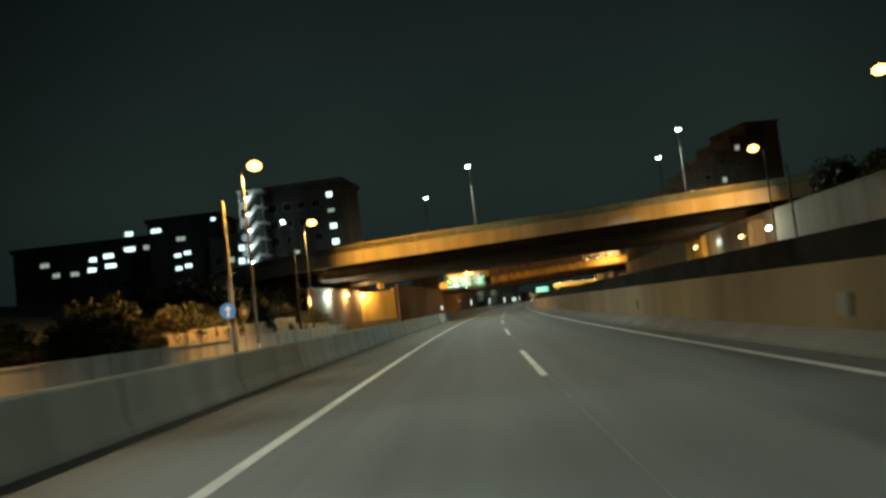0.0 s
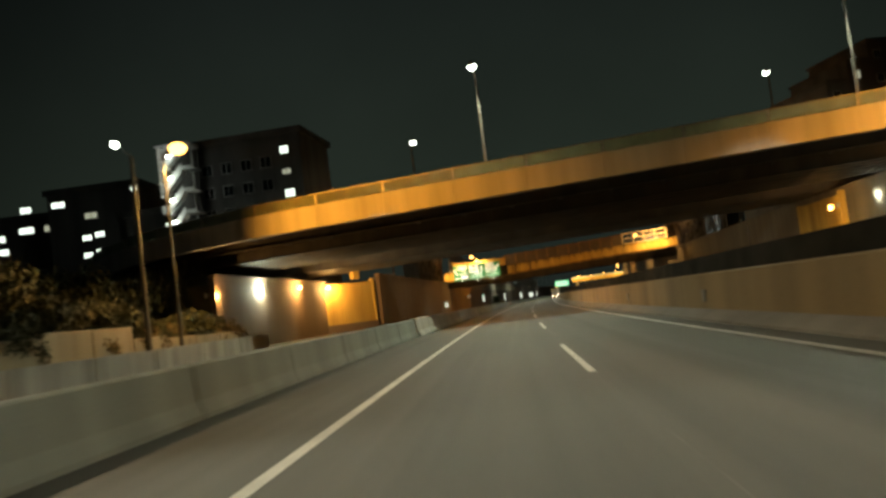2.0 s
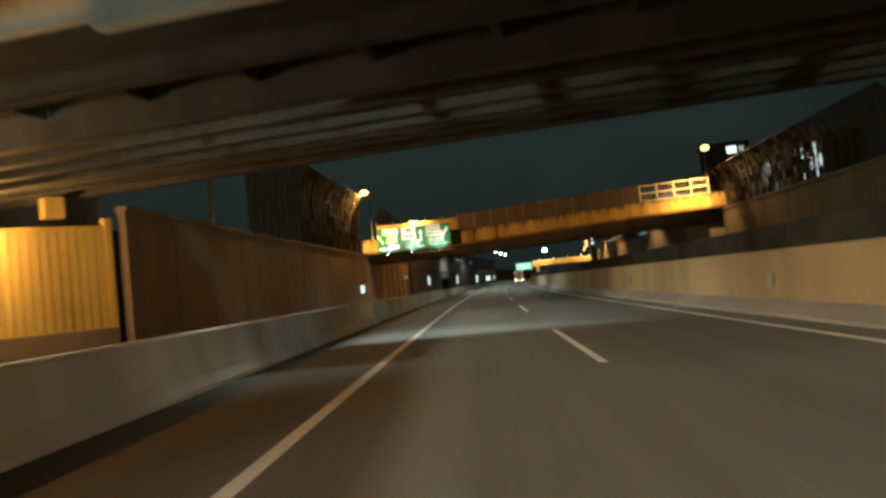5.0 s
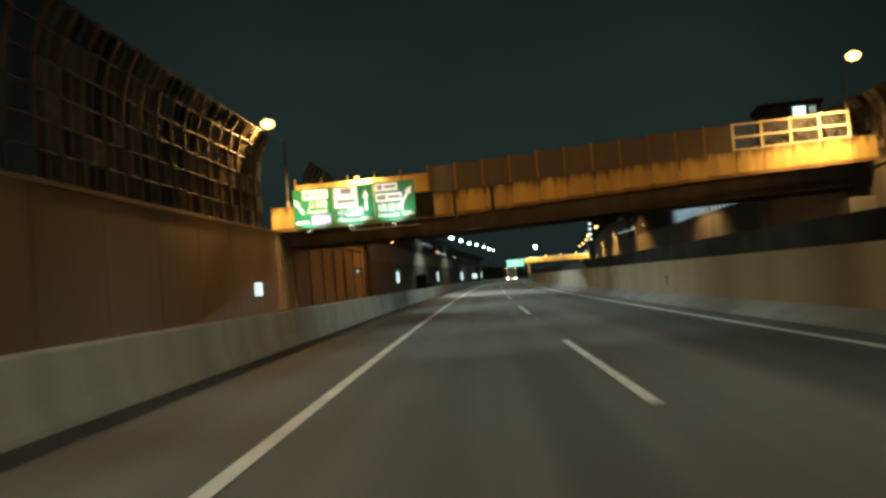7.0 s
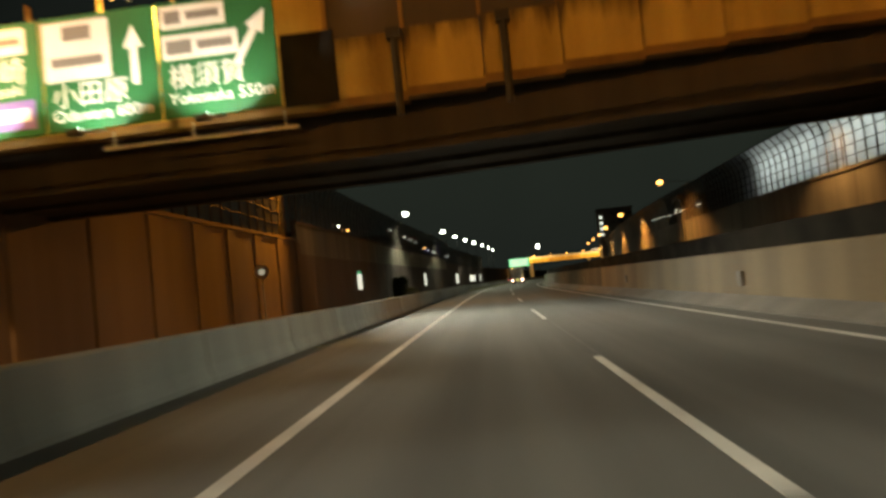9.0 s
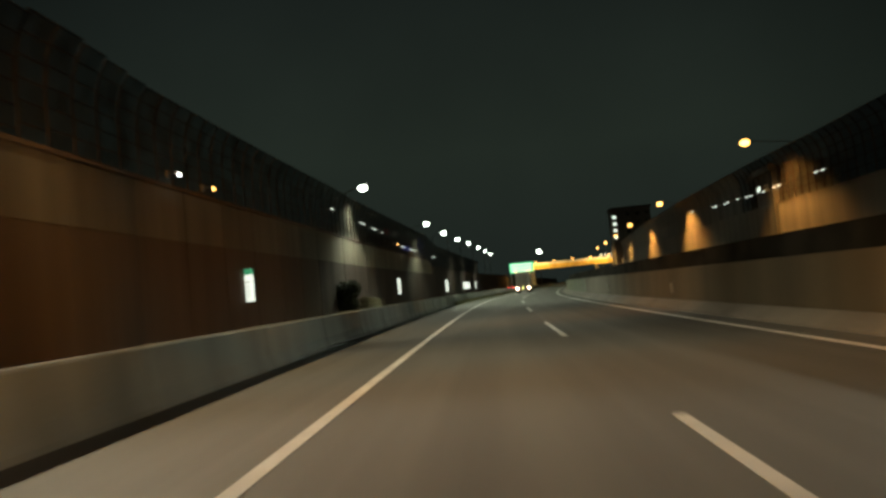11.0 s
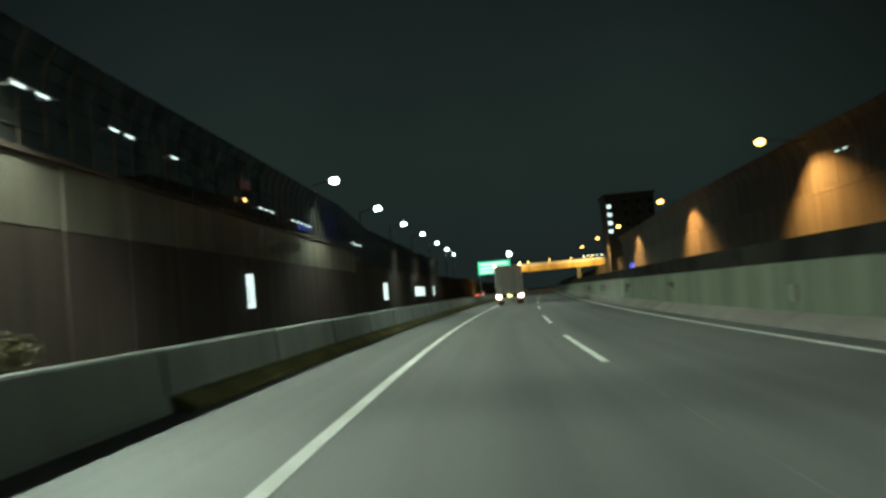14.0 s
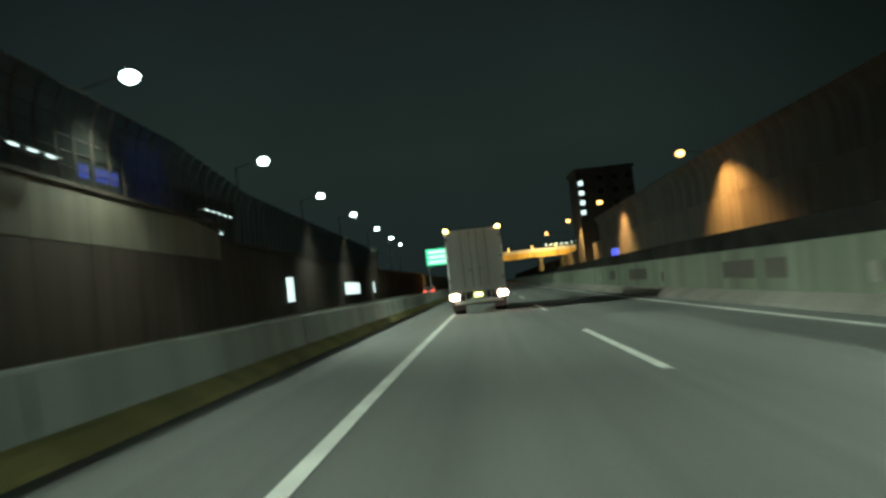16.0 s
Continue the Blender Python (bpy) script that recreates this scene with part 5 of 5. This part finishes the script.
def window(parent, x, z, w, h, material, y=0.0):
    wn_ = part("window", lambda bm: [box(bm, x - 0.07, x + w + 0.07, y - 0.10, y + 0.02, z - 0.07, z), box(bm, x - 0.07, x + w + 0.07, y - 0.10, y + 0.02, z + h, z + h + 0.07), box(bm, x - 0.07, x, y - 0.10, y + 0.02, z, z + h), box(bm, x + w, x + w + 0.07, y - 0.10, y + 0.02, z, z + h), box(bm, x + w / 2 - 0.03, x + w / 2 + 0.03, y - 0.08, y + 0.02, z, z + h)], STEEL, parent)
    part("pane", lambda bm: box(bm, x, x + w, y - 0.04, y - 0.01, z, z + h), material, wn_)


def building(name, m, w, dp, h, facade, label, lit, dark=(), roof_h=0.8):
    bd = thing(name, m, label, "building")
    part("wall", lambda bm: box(bm, 0, w, 0, dp, -6, h), facade, bd)
    part("roof", lambda bm: (box(bm, -0.4, w + 0.4, -0.4, dp + 0.4, h, h + roof_h)), FACADE, bd)
    for x, z, ww, hh, kind in lit:
        window(bd, x, z, ww * 0.86, hh * 0.78, (GLOW_WINDOW_DIM, GLOW_WINDOW, GLOW_CELL_WARM)[kind])
    for x, z, ww, hh in dark:
        window(bd, x, z, ww, hh, GLASS_DARK)
    return bd


dark = [(1.5 + 2.6 * i, 7.0 + 2.9 * j, 1.3, 1.3) for i in range(4) for j in range(6)]
building("apartment_building", pose(-33.4, 130.5, 0, 0, 0, -6), 14.6, 12, 25.3, FACADE,
         "dark apartment block with a few lit windows at its end", [(12.0, 22.9, 1.2, 1.2, 1), (12.0, 20.3, 1.3, 0.8, 0), (12.1, 17.4, 1.4, 1.2, 1), (12.2, 14.6, 1.4, 1.3, 1), (5.2, 13.6, 1.2, 1.1, 0), (7.6, 12.8, 1.0, 1.0, 0)], dark)


def stair_tower():
    st = thing("stair_tower", pose(-36.4, 127.2, 0, 0, 0, -6), "white-lit open stair tower beside the apartment block", "stair tower")
    part("back_wall", lambda bm: box(bm, 0, 4.1, 2.6, 2.8, -2, 25.3), FACADE, st)
    part("side_wall", lambda bm: box(bm, 0.0, 0.18, 0.1, 2.6, 19.0, 25.3), FACADE_PALE, st)
    part("roof", lambda bm: box(bm, -0.2, 4.3, -0.2, 2.9, 25.3, 25.5), FACADE_PALE, st)
    for x in (0.02, 3.3):
        part("column", lambda bm: box(bm, x, x + 0.2, 2.3, 2.55, -2, 25.3), FACADE_PALE, st)
    for k in range(6):
        z = 8.6 + 2.75 * k
        part("landing", lambda bm: box(bm, 3.0, 4.5, 0.1, 2.55, z + 2.57, z + 2.72), FACADE_PALE, st)
        part("landing", lambda bm: box(bm, 0.0, 0.9, 0.1, 2.55, z + 0.02, z + 0.17), FACADE_PALE, st)

        def flight(bm):
            n = 9
            prof = [(0.9, z)]
            for i in range(n):
                q = z + 0.17 + 2.4 * (i + 1) / n
                prof += [(0.9 + 2.1 * i / n, q), (0.9 + 2.1 * (i + 1) / n, q)]
            prism(bm, prof + [(3.0, z + 2.3)], 0.25, 1.3)
        part("stair_flight", flight, FACADE_PALE, st)

        def panel(bm):
            v = [[bm.verts.new((x, y, q)) for x, q in ((0.0, z + 0.1), (0.9, z + 0.1), (3.0, z + 2.4), (3.0, z + 3.4), (0.9, z + 1.15), (0.0, z + 1.15))] for y in (0.08, 0.2)]
            bm.faces.new(v[0])
            bm.faces.new(v[1][::-1])
            for i in range(6):
                bm.faces.new((v[0][i], v[1][i], v[1][(i + 1) % 6], v[0][(i + 1) % 6]))
        part("balustrade", panel, FACADE_PALE, st, "white solid balustrade along the stairs")
        part("balustrade", lambda bm: box(bm, 3.0, 4.5, 0.06, 0.16, z + 2.72, z + 3.0), FACADE_PALE, st)
        part("tube_lamp", lambda bm: box(bm, 1.3, 1.9, -0.25, -0.12, z + 1.55, z + 1.75), GLOW_WHITE_SOFT, st)
        part("lamp_arm", lambda bm: box(bm, 1.55, 1.63, -0.15, 0.1, z + 1.62, z + 1.68), STEEL, st)


stair_tower()
lit = []
for x, z, ww, k in ((5, 17.8, 2.0, 0), (14.3, 17.9, 1.6, 1), (17, 18.3, 2.2, 1), (21, 19.1, 2.4, 1), (24.6, 19.1, 2.0, 0), (21.4, 22.0, 1.8, 1), (7.2, 15.7, 1.6, 0), (10.6, 15.6, 1.8, 0), (13.9, 16.0, 1.8, 1), (17.2, 16.4, 2.4, 1)):
    lit.append((x, z, ww, 1.1, k))
building("office_building", pose(-84, 141, 0, 0, 0, 3), 32, 14, 21.0, FACADE, "long dark building on the hill with lit windows", lit, [(2 + 3 * i, 12.6, 1.6, 1.1) for i in range(9)])
building("office_building", pose(-57, 139, 0, 0, 0, 0), 13, 14, 23.4, FACADE, "dark building on the hill with a lit upper floor",
         [(0.6, 21.6, 2.2, 1.0, 1), (5.2, 19.6, 2.0, 1.0, 0), (4.6, 16.6, 1.5, 0.9, 1), (6.4, 16.9, 1.5, 0.9, 1), (4.6, 14.2, 1.4, 0.9, 1), (6.4, 14.5, 1.5, 0.9, 1), (12.0, 22.6, 1.0, 0.8, 1), (11.6, 16.4, 1.2, 0.8, 1)], [])
building("annexe_building", pose(-45.2, 137, 0, 0, 0, -4), 8.6, 10, 18.6, FACADE, "low dark annexe with teal-lit windows beside the stair tower",
         [(5.6, 16.2, 1.3, 1.3, 1), (7.1, 16.1, 1.3, 1.4, 1), (5.4, 13.8, 1.3, 1.4, 1), (7.0, 13.7, 1.2, 1.4, 1), (3.2, 14.3, 1.6, 1.2, 0), (3.4, 11.7, 1.1, 1.4, 1)], [(1.0, 14.2, 1.2, 1.2), (1.0, 11.7, 1.2, 1.2)])
terr = thing("apartment_building", pose(38.6, 125, 4, 0, 0, 12), "dark stepped apartment block above the retaining wall", "building")
for k in range(5):
    h = 13.2 + 2.3 * k
    part("wall", lambda bm: box(bm, 3.0 * k, 3.0 * k + (3.0 if k < 4 else 6), 0.0, 12, -4, h), FACADE, terr)
    part("roof", lambda bm: box(bm, 3.0 * k - 0.15, 3.0 * k + (2.85 if k < 4 else 6.2), -0.25, 12.2, h, h + 0.35), FACADE, terr)
    for j in range(2):
        window(terr, 3.0 * k + 0.7, h - 2.0 - 2.9 * j, 0.8, 0.9, GLOW_WINDOW_DIM if (k + j) % 3 == 0 else GLASS_DARK)
building("tower_block", pose(80.2, 526, 0, 0, 0, -8), 14, 14, 25.5, FACADE, "dark distant tower with a column of white stair lights",
         [(0.4, 15.0 + 2.4 * k, 1.3, 1.3, 1) for k in range(4)], [(5 + 3.5 * i, 10 + 3.2 * j, 1.6, 1.5) for i in range(3) for j in range(5)])
building("tower_block", pose(60.6, 266, 0, 0, 0, -12), 9, 8, 24.6, FACADE, "tall dark block with one bright window under its roof",
         [(4.8, 23.0, 2.2, 1.9, 1), (7.2, 23.2, 1.2, 1.5, 0)], [(1.2 + 2.6 * i, 11 + 3.0 * j, 1.4, 1.4) for i in range(3) for j in range(4)])
building("shop_building", pose(51.5, 322, 6.5, 0, 0, -100), 12, 8, 4.6, FACADE, "low dark building with bright strip windows above the wall",
         [(4.4, 3.0, 2.2, 0.7, 1)], [(1.0, 3.0, 1.9, 0.4), (7.8, 3.0, 1.9, 0.4)])


def glazed_front(m, w, h, cols, rows, glow, share, seed, label):
    """A hall whose long front is a grid of small panes between mullions, some of them lit."""
    gf = thing("hall_building", m, label, "building")
    rnd = random.Random(seed)
    part("wall", lambda bm: box(bm, -0.6, w + 0.6, 0.25, 4, -3, h + 0.4), FACADE, gf)
    part("roof", lambda bm: box(bm, -0.8, w + 0.8, -0.3, 4.2, h + 0.4, h + 0.7), FACADE, gf)
    cw, ch = w / cols, h / rows
    for i in range(cols + 1):
        part("mullion", lambda bm: box(bm, i * cw - 0.07, i * cw + 0.07, -0.12, 0.24, 0, h), POLE, gf)
    for j in range(rows + 1):
        part("transom", lambda bm: box(bm, 0, w, -0.10, 0.22, j * ch - 0.06, j * ch + 0.06), POLE, gf)
    lit_pane = mesh("pane", lambda bm: box(bm, 0.07, cw - 0.07, 0.06, 0.12, 0.06, ch - 0.06), glow)
    dark_pane = mesh("pane", lambda bm: box(bm, 0.07, cw - 0.07, 0.06, 0.12, 0.06, ch - 0.06), GLASS_DARK)
    for i in range(cols):
        for j in range(rows):
            piece("pane", lit_pane if rnd.random() < share else dark_pane, gf, pose(i * cw, 0, j * ch))
    return gf


q = at(272, 35.2, 8.8)
glazed_front(pose(q.x, q.y, q.z, 0, 0, -90 - math.degrees(turn(255))), 44, 4.0, 30, 4, GLOW_CELL, 0.85, 3, "low hall above the wall with a bright bluish glazed front")
q = at(205, 36.5, 8.0)
glazed_front(pose(q.x, q.y, q.z, 0, 0, -90 - math.degrees(turn(190))), 30, 4.2, 24, 3, GLOW_CELL, 0.4, 5, "low hall above the wall with some lit panes")
q = at(352, -27.5, 6.0)
building("depot_building", pose(q.x, q.y, q.z, 0, 0, 80), 70, 10, 6.5, FACADE, "long dark depot behind the noise barrier with strip windows",
         [(4.0 + 5.4 * k, 3.6, 3.0, 0.5, k % 4 != 2) for k in range(12)], [])
for s, z, w, mt, lab in ((352, 11.4, 3.0, GLOW_RED_SOFT, "red lit shop board behind the noise barrier"), (372, 9.6, 5.0, GLOW_BLUE, "blue lit shop board behind the noise barrier")):
    ad = thing("shop_board", on_road(s, left_foot(s) - 2.5, 6.0), lab, "billboard")
    part("face", lambda bm: box(bm, 0, 0.05, 0, w, z - 6.0, z - 5.2), mt, ad)
    part("post", lambda bm: (box(bm, -0.2, 0, -0.05, w + 0.05, z - 6.05, z - 5.15), rod(bm, (-0.1, w / 2, -1), (-0.1, w / 2, z - 6), 0.08)), STEEL, ad)



def strip_light(m, n, label, glow=None):
    """A run of short tube lamps on brackets."""
    sl = thing("strip_light", m, label, "strip light", "strip lights above the wall")
    part("rail", lambda bm: box(bm, -0.05, 0.05, 0, 1.6 * n, 0.10, 0.18), STEEL, sl)
    for k in range(n):
        part("tube_lamp", lambda bm: rod(bm, (0, 1.6 * k + 0.15, 0.05), (0, 1.6 * k + 0.85, 0.05), 0.05), glow or GLOW_WINDOW, sl)
    for k in (0.4, 1.6 * n - 0.4):
        part("bracket", lambda bm: box(bm, -0.6, 0.0, k - 0.04, k + 0.04, 0.08, 0.15), STEEL, sl)


for s, z, n in ((297, 8.95, 2), (309.5, 9.0, 2), (315, 8.95, 1), (320, 9.0, 2), (326, 9.2, 1), (331, 9.25, 2), (338, 9.4, 2), (354, 10.0, 2)):
    strip_light(on_road(s, right_foot(s) - 1.15, z, math.degrees(math.atan2(right_foot(s) - right_foot(s + 10), 10)) + 180) @ pose(0, -1.6 * n, 0), n, "short row of white tube lamps along the noise barrier")
for s, z, n in ((313.5, 9.85, 2), (321.0, 9.75, 2), (328.0, 9.65, 1), (344.0, 8.6, 3), (354.0, 8.55, 5), (298.0, 10.0, 1), (384.0, 8.4, 5)):
    yaw = math.degrees(math.atan2(left_foot(s) - left_foot(s + 10), 10))
    strip_light(on_road(s, left_foot(s) + 1.15, z, yaw), n, "row of white tube lamps above the brown wall", GLOW_WINDOW)
for s, z, glow in ((262.0, 8.45, GLOW_WHITE_SOFT), (267.0, 8.3, GLOW_WARM), (340.5, 8.8, GLOW_WARM)):
    p = at(s, left_foot(s) + 1.2, z)
    wall_lamp(p.x, p.y, p.z, -math.degrees(turn(s)), glow, 0.10, "small lamp on the noise barrier above the wall")

# ---------------------------------------------------------------- distance
fb = thing("far_bridge", pose(84, 640, 0, 0, 0, -9), "distant yellow-lit road bridge", "bridge", kind="structure")
part("deck", lambda bm: box(bm, -23, 45, 0, 10, 8.4, 10.4), YELLOW_PAINT, fb)
part("parapet", lambda bm: box(bm, -23, 45, -0.2, 0.2, 10.4, 11.6), CONCRETE_PALE, fb)
for x in (-20, 12, 40):
    part("pier", lambda bm: box(bm, x - 0.8, x + 0.8, 1, 9, -1, 8.4), CONCRETE_DARK, fb, bevel=0.1)
for i in range(7):
    part("rail_lamp", lambda bm: rod(bm, (-18 + 9 * i, -0.1, 11.6), (-18 + 9 * i, -0.1, 12.8), 0.10), GLOW_WARM, fb)
for i in range(9):
    part("rail_lamp", lambda bm: rod(bm, (14 + 1.9 * i, 0.1, 12.6), (14.9 + 1.9 * i, 0.1, 12.6), 0.16), GLOW_WINDOW, fb, "white rail lamp")


def far_sign(m, w, h, z, label):
    fs = thing("gantry_sign", m, label, "road sign")
    for x in (0.3, w - 0.3):
        part("post", lambda bm: rod(bm, (x, 0.2, 0), (x, 0.2, z + h), 0.16), STEEL, fs)
    part("board", lambda bm: box(bm, 0, w, 0, 0.1, z, z + h), GLOW_GREEN, fs, bevel=0.02)
    for q in (0.12, 0.42, 0.72):
        part("lettering_bar", lambda bm: box(bm, w * 0.06, w * 0.92, -0.02, 0, z + h * q, z + h * (q + 0.16)), GLOW_PANEL, fs)


q = at(470, -9.5)
far_sign(pose(q.x, q.y, 0, 0, 0, -9), 7.0, 2.8, 5.0, "lit green gantry sign far along the ramp")
hl = thing("high_lamp", pose(84, 760, 0), "very bright floodlight on a tall mast far away", "floodlight")
part("mast", lambda bm: rod(bm, (0, 0, 0), (0, 0, 21), 0.3, 0.2), POLE, hl)
part("lens", lambda bm: bmesh.ops.create_uvsphere(bm, u_segments=12, v_segments=8, radius=1.3), GLOW_WHITE, hl, m=pose(0, 0, 21.6), smooth=True)
bb = thing("advertising_board", on_road(492, right_foot(492) - 0.35, 2.6), "small blue lit board at the wall", "billboard")
part("face", lambda bm: box(bm, -0.2, 0, 0, 9, 0, 2.4), GLOW_BLUE, bb)
part("frame", lambda bm: box(bm, 0, 0.3, -0.1, 9.1, -2.4, 2.5), STEEL, bb)

# ---------------------------------------------------------------- the lorry ahead


def lorry(m):
    tk = thing("box_truck", m, "white box truck with closed rear doors and lit tail lamps", "truck")
    body = part("cargo_box", lambda bm: box(bm, -1.15, 1.15, 0, 6.4, 1.02, 3.42), TRUCK_WHITE, tk, bevel=0.03)
    for sx in (-1, 1):
        a, b = sorted((sx * 0.012, sx * 1.10))
        dr = part("rear_door", lambda bm: box(bm, a, b, -0.05, 0.0, 1.10, 3.34), TRUCK_WHITE, tk, bevel=0.012)
        for q in (0.14, 0.5):
            part("lock_bar", lambda bm: rod(bm, (sx * q, -0.08, 1.06), (sx * q, -0.08, 3.38), 0.018, n=6), STEEL, dr)
        for z in (1.35, 2.2, 3.05):
            part("hinge", lambda bm: box(bm, sx * 1.08 - 0.07, sx * 1.08 + 0.07, -0.075, -0.02, z, z + 0.09), STEEL, dr)
        part("lock_handle", lambda bm: box(bm, sx * 0.14 - 0.03, sx * 0.14 + 0.16 * sx if sx > 0 else sx * 0.14 + 0.03, -0.12, -0.09, 1.75, 1.80) if sx > 0 else box(bm, -0.30, -0.11, -0.12, -0.09, 1.75, 1.80), STEEL, dr)
        part("marker_lamp", lambda bm: box(bm, sx * 1.06 - 0.09, sx * 1.06 + 0.09, -0.06, 0.02, 3.40, 3.50), GLOW_AMBER, tk, "amber marker lamp", bevel=0.02)
        part("tail_lamp", lambda bm: box(bm, sx * 0.98 - 0.17, sx * 0.98 + 0.19, -0.02, 0.1, 0.62, 0.84), GLOW_TAIL, tk, "bright tail lamp", bevel=0.02)
        part("mud_flap", lambda bm: box(bm, sx * 0.86 - 0.26, sx * 0.86 + 0.26, 0.62, 0.65, 0.18, 0.85), RUBBER, tk)
        for y in (1.35, 7.25):
            wheel = part("wheel", lambda bm: rod(bm, (sx * 0.62 if y < 3 else sx * 0.80, y, 0.42), (sx * 1.10, y, 0.42), 0.42, n=24), RUBBER, tk)
            part("rim", lambda bm: rod(bm, (sx * 1.05, y, 0.42), (sx * 1.112, y, 0.42), 0.24, n=18), STEEL, wheel)
    part("sill", lambda bm: box(bm, -1.15, 1.15, -0.06, 0.08, 0.90, 1.04), TRUCK_WHITE, tk, bevel=0.015)
    part("underride_guard", lambda bm: box(bm, -1.0, 1.0, -0.08, 0.04, 0.42, 0.56), SIGN_WHITE, tk, "white bumper bar", bevel=0.02)
    for q in (-0.6, 0.6):
        part("guard_bracket", lambda bm: box(bm, q - 0.05, q + 0.05, -0.02, 0.5, 0.5, 0.95), CHASSIS, tk)
    part("plate", lambda bm: box(bm, -0.17, 0.17, -0.07, -0.04, 0.68, 0.85), LENS_AMBER, tk, "lit plate")
    for q in (-0.42, 0.42):
        part("chassis_beam", lambda bm: box(bm, q - 0.08, q + 0.08, 0.1, 8.0, 0.62, 0.92), CHASSIS, tk)
    part("axle", lambda bm: rod(bm, (-0.9, 1.35, 0.42), (0.9, 1.35, 0.42), 0.07), CHASSIS, tk)
    part("cab", lambda bm: box(bm, -1.05, 1.05, 6.7, 8.4, 0.5, 2.5), TRUCK_WHITE, tk, bevel=0.12)
    return tk


lorry(on_road(360.2, 1.12))


def car(m, paint, label, lamp, lamp_word):
    c = thing("car", m, label, "car")
    prof = [(-2.1, 0.25), (2.1, 0.25), (2.15, 0.75), (1.3, 0.92), (0.7, 1.42), (-1.2, 1.45), (-1.9, 0.95), (-2.15, 0.85)]

    def hull(bm):
        a = [bm.verts.new((-0.82, y, z)) for y, z in prof]
        b = [bm.verts.new((0.82, y, z)) for y, z in prof]
        n = len(prof)
        for i in range(n):
            bm.faces.new((a[i], a[(i + 1) % n], b[(i + 1) % n], b[i]))
        bm.faces.new(a[::-1])
        bm.faces.new(b)
    part("body", hull, paint, c, bevel=0.06)
    part("rear_window", lambda bm: box(bm, -0.62, 0.62, -1.80, -1.70, 1.0, 1.32), GLASS_DARK, c)
    for sx in (-0.62, 0.62):
        part("tail_lamp", lambda bm: box(bm, sx - 0.16, sx + 0.16, -2.2, -2.1, 0.72, 0.88), lamp, c, lamp_word)
        for y in (-1.3, 1.3):
            part("wheel", lambda bm: rod(bm, (sx * 0.9, y, 0.31), (sx * 1.36, y, 0.31), 0.31, n=18), RUBBER, c)


car(on_road(452, -8.0), FACADE_PALE, "grey car with red tail lamps on the ramp", GLOW_RED, "red tail lamp")
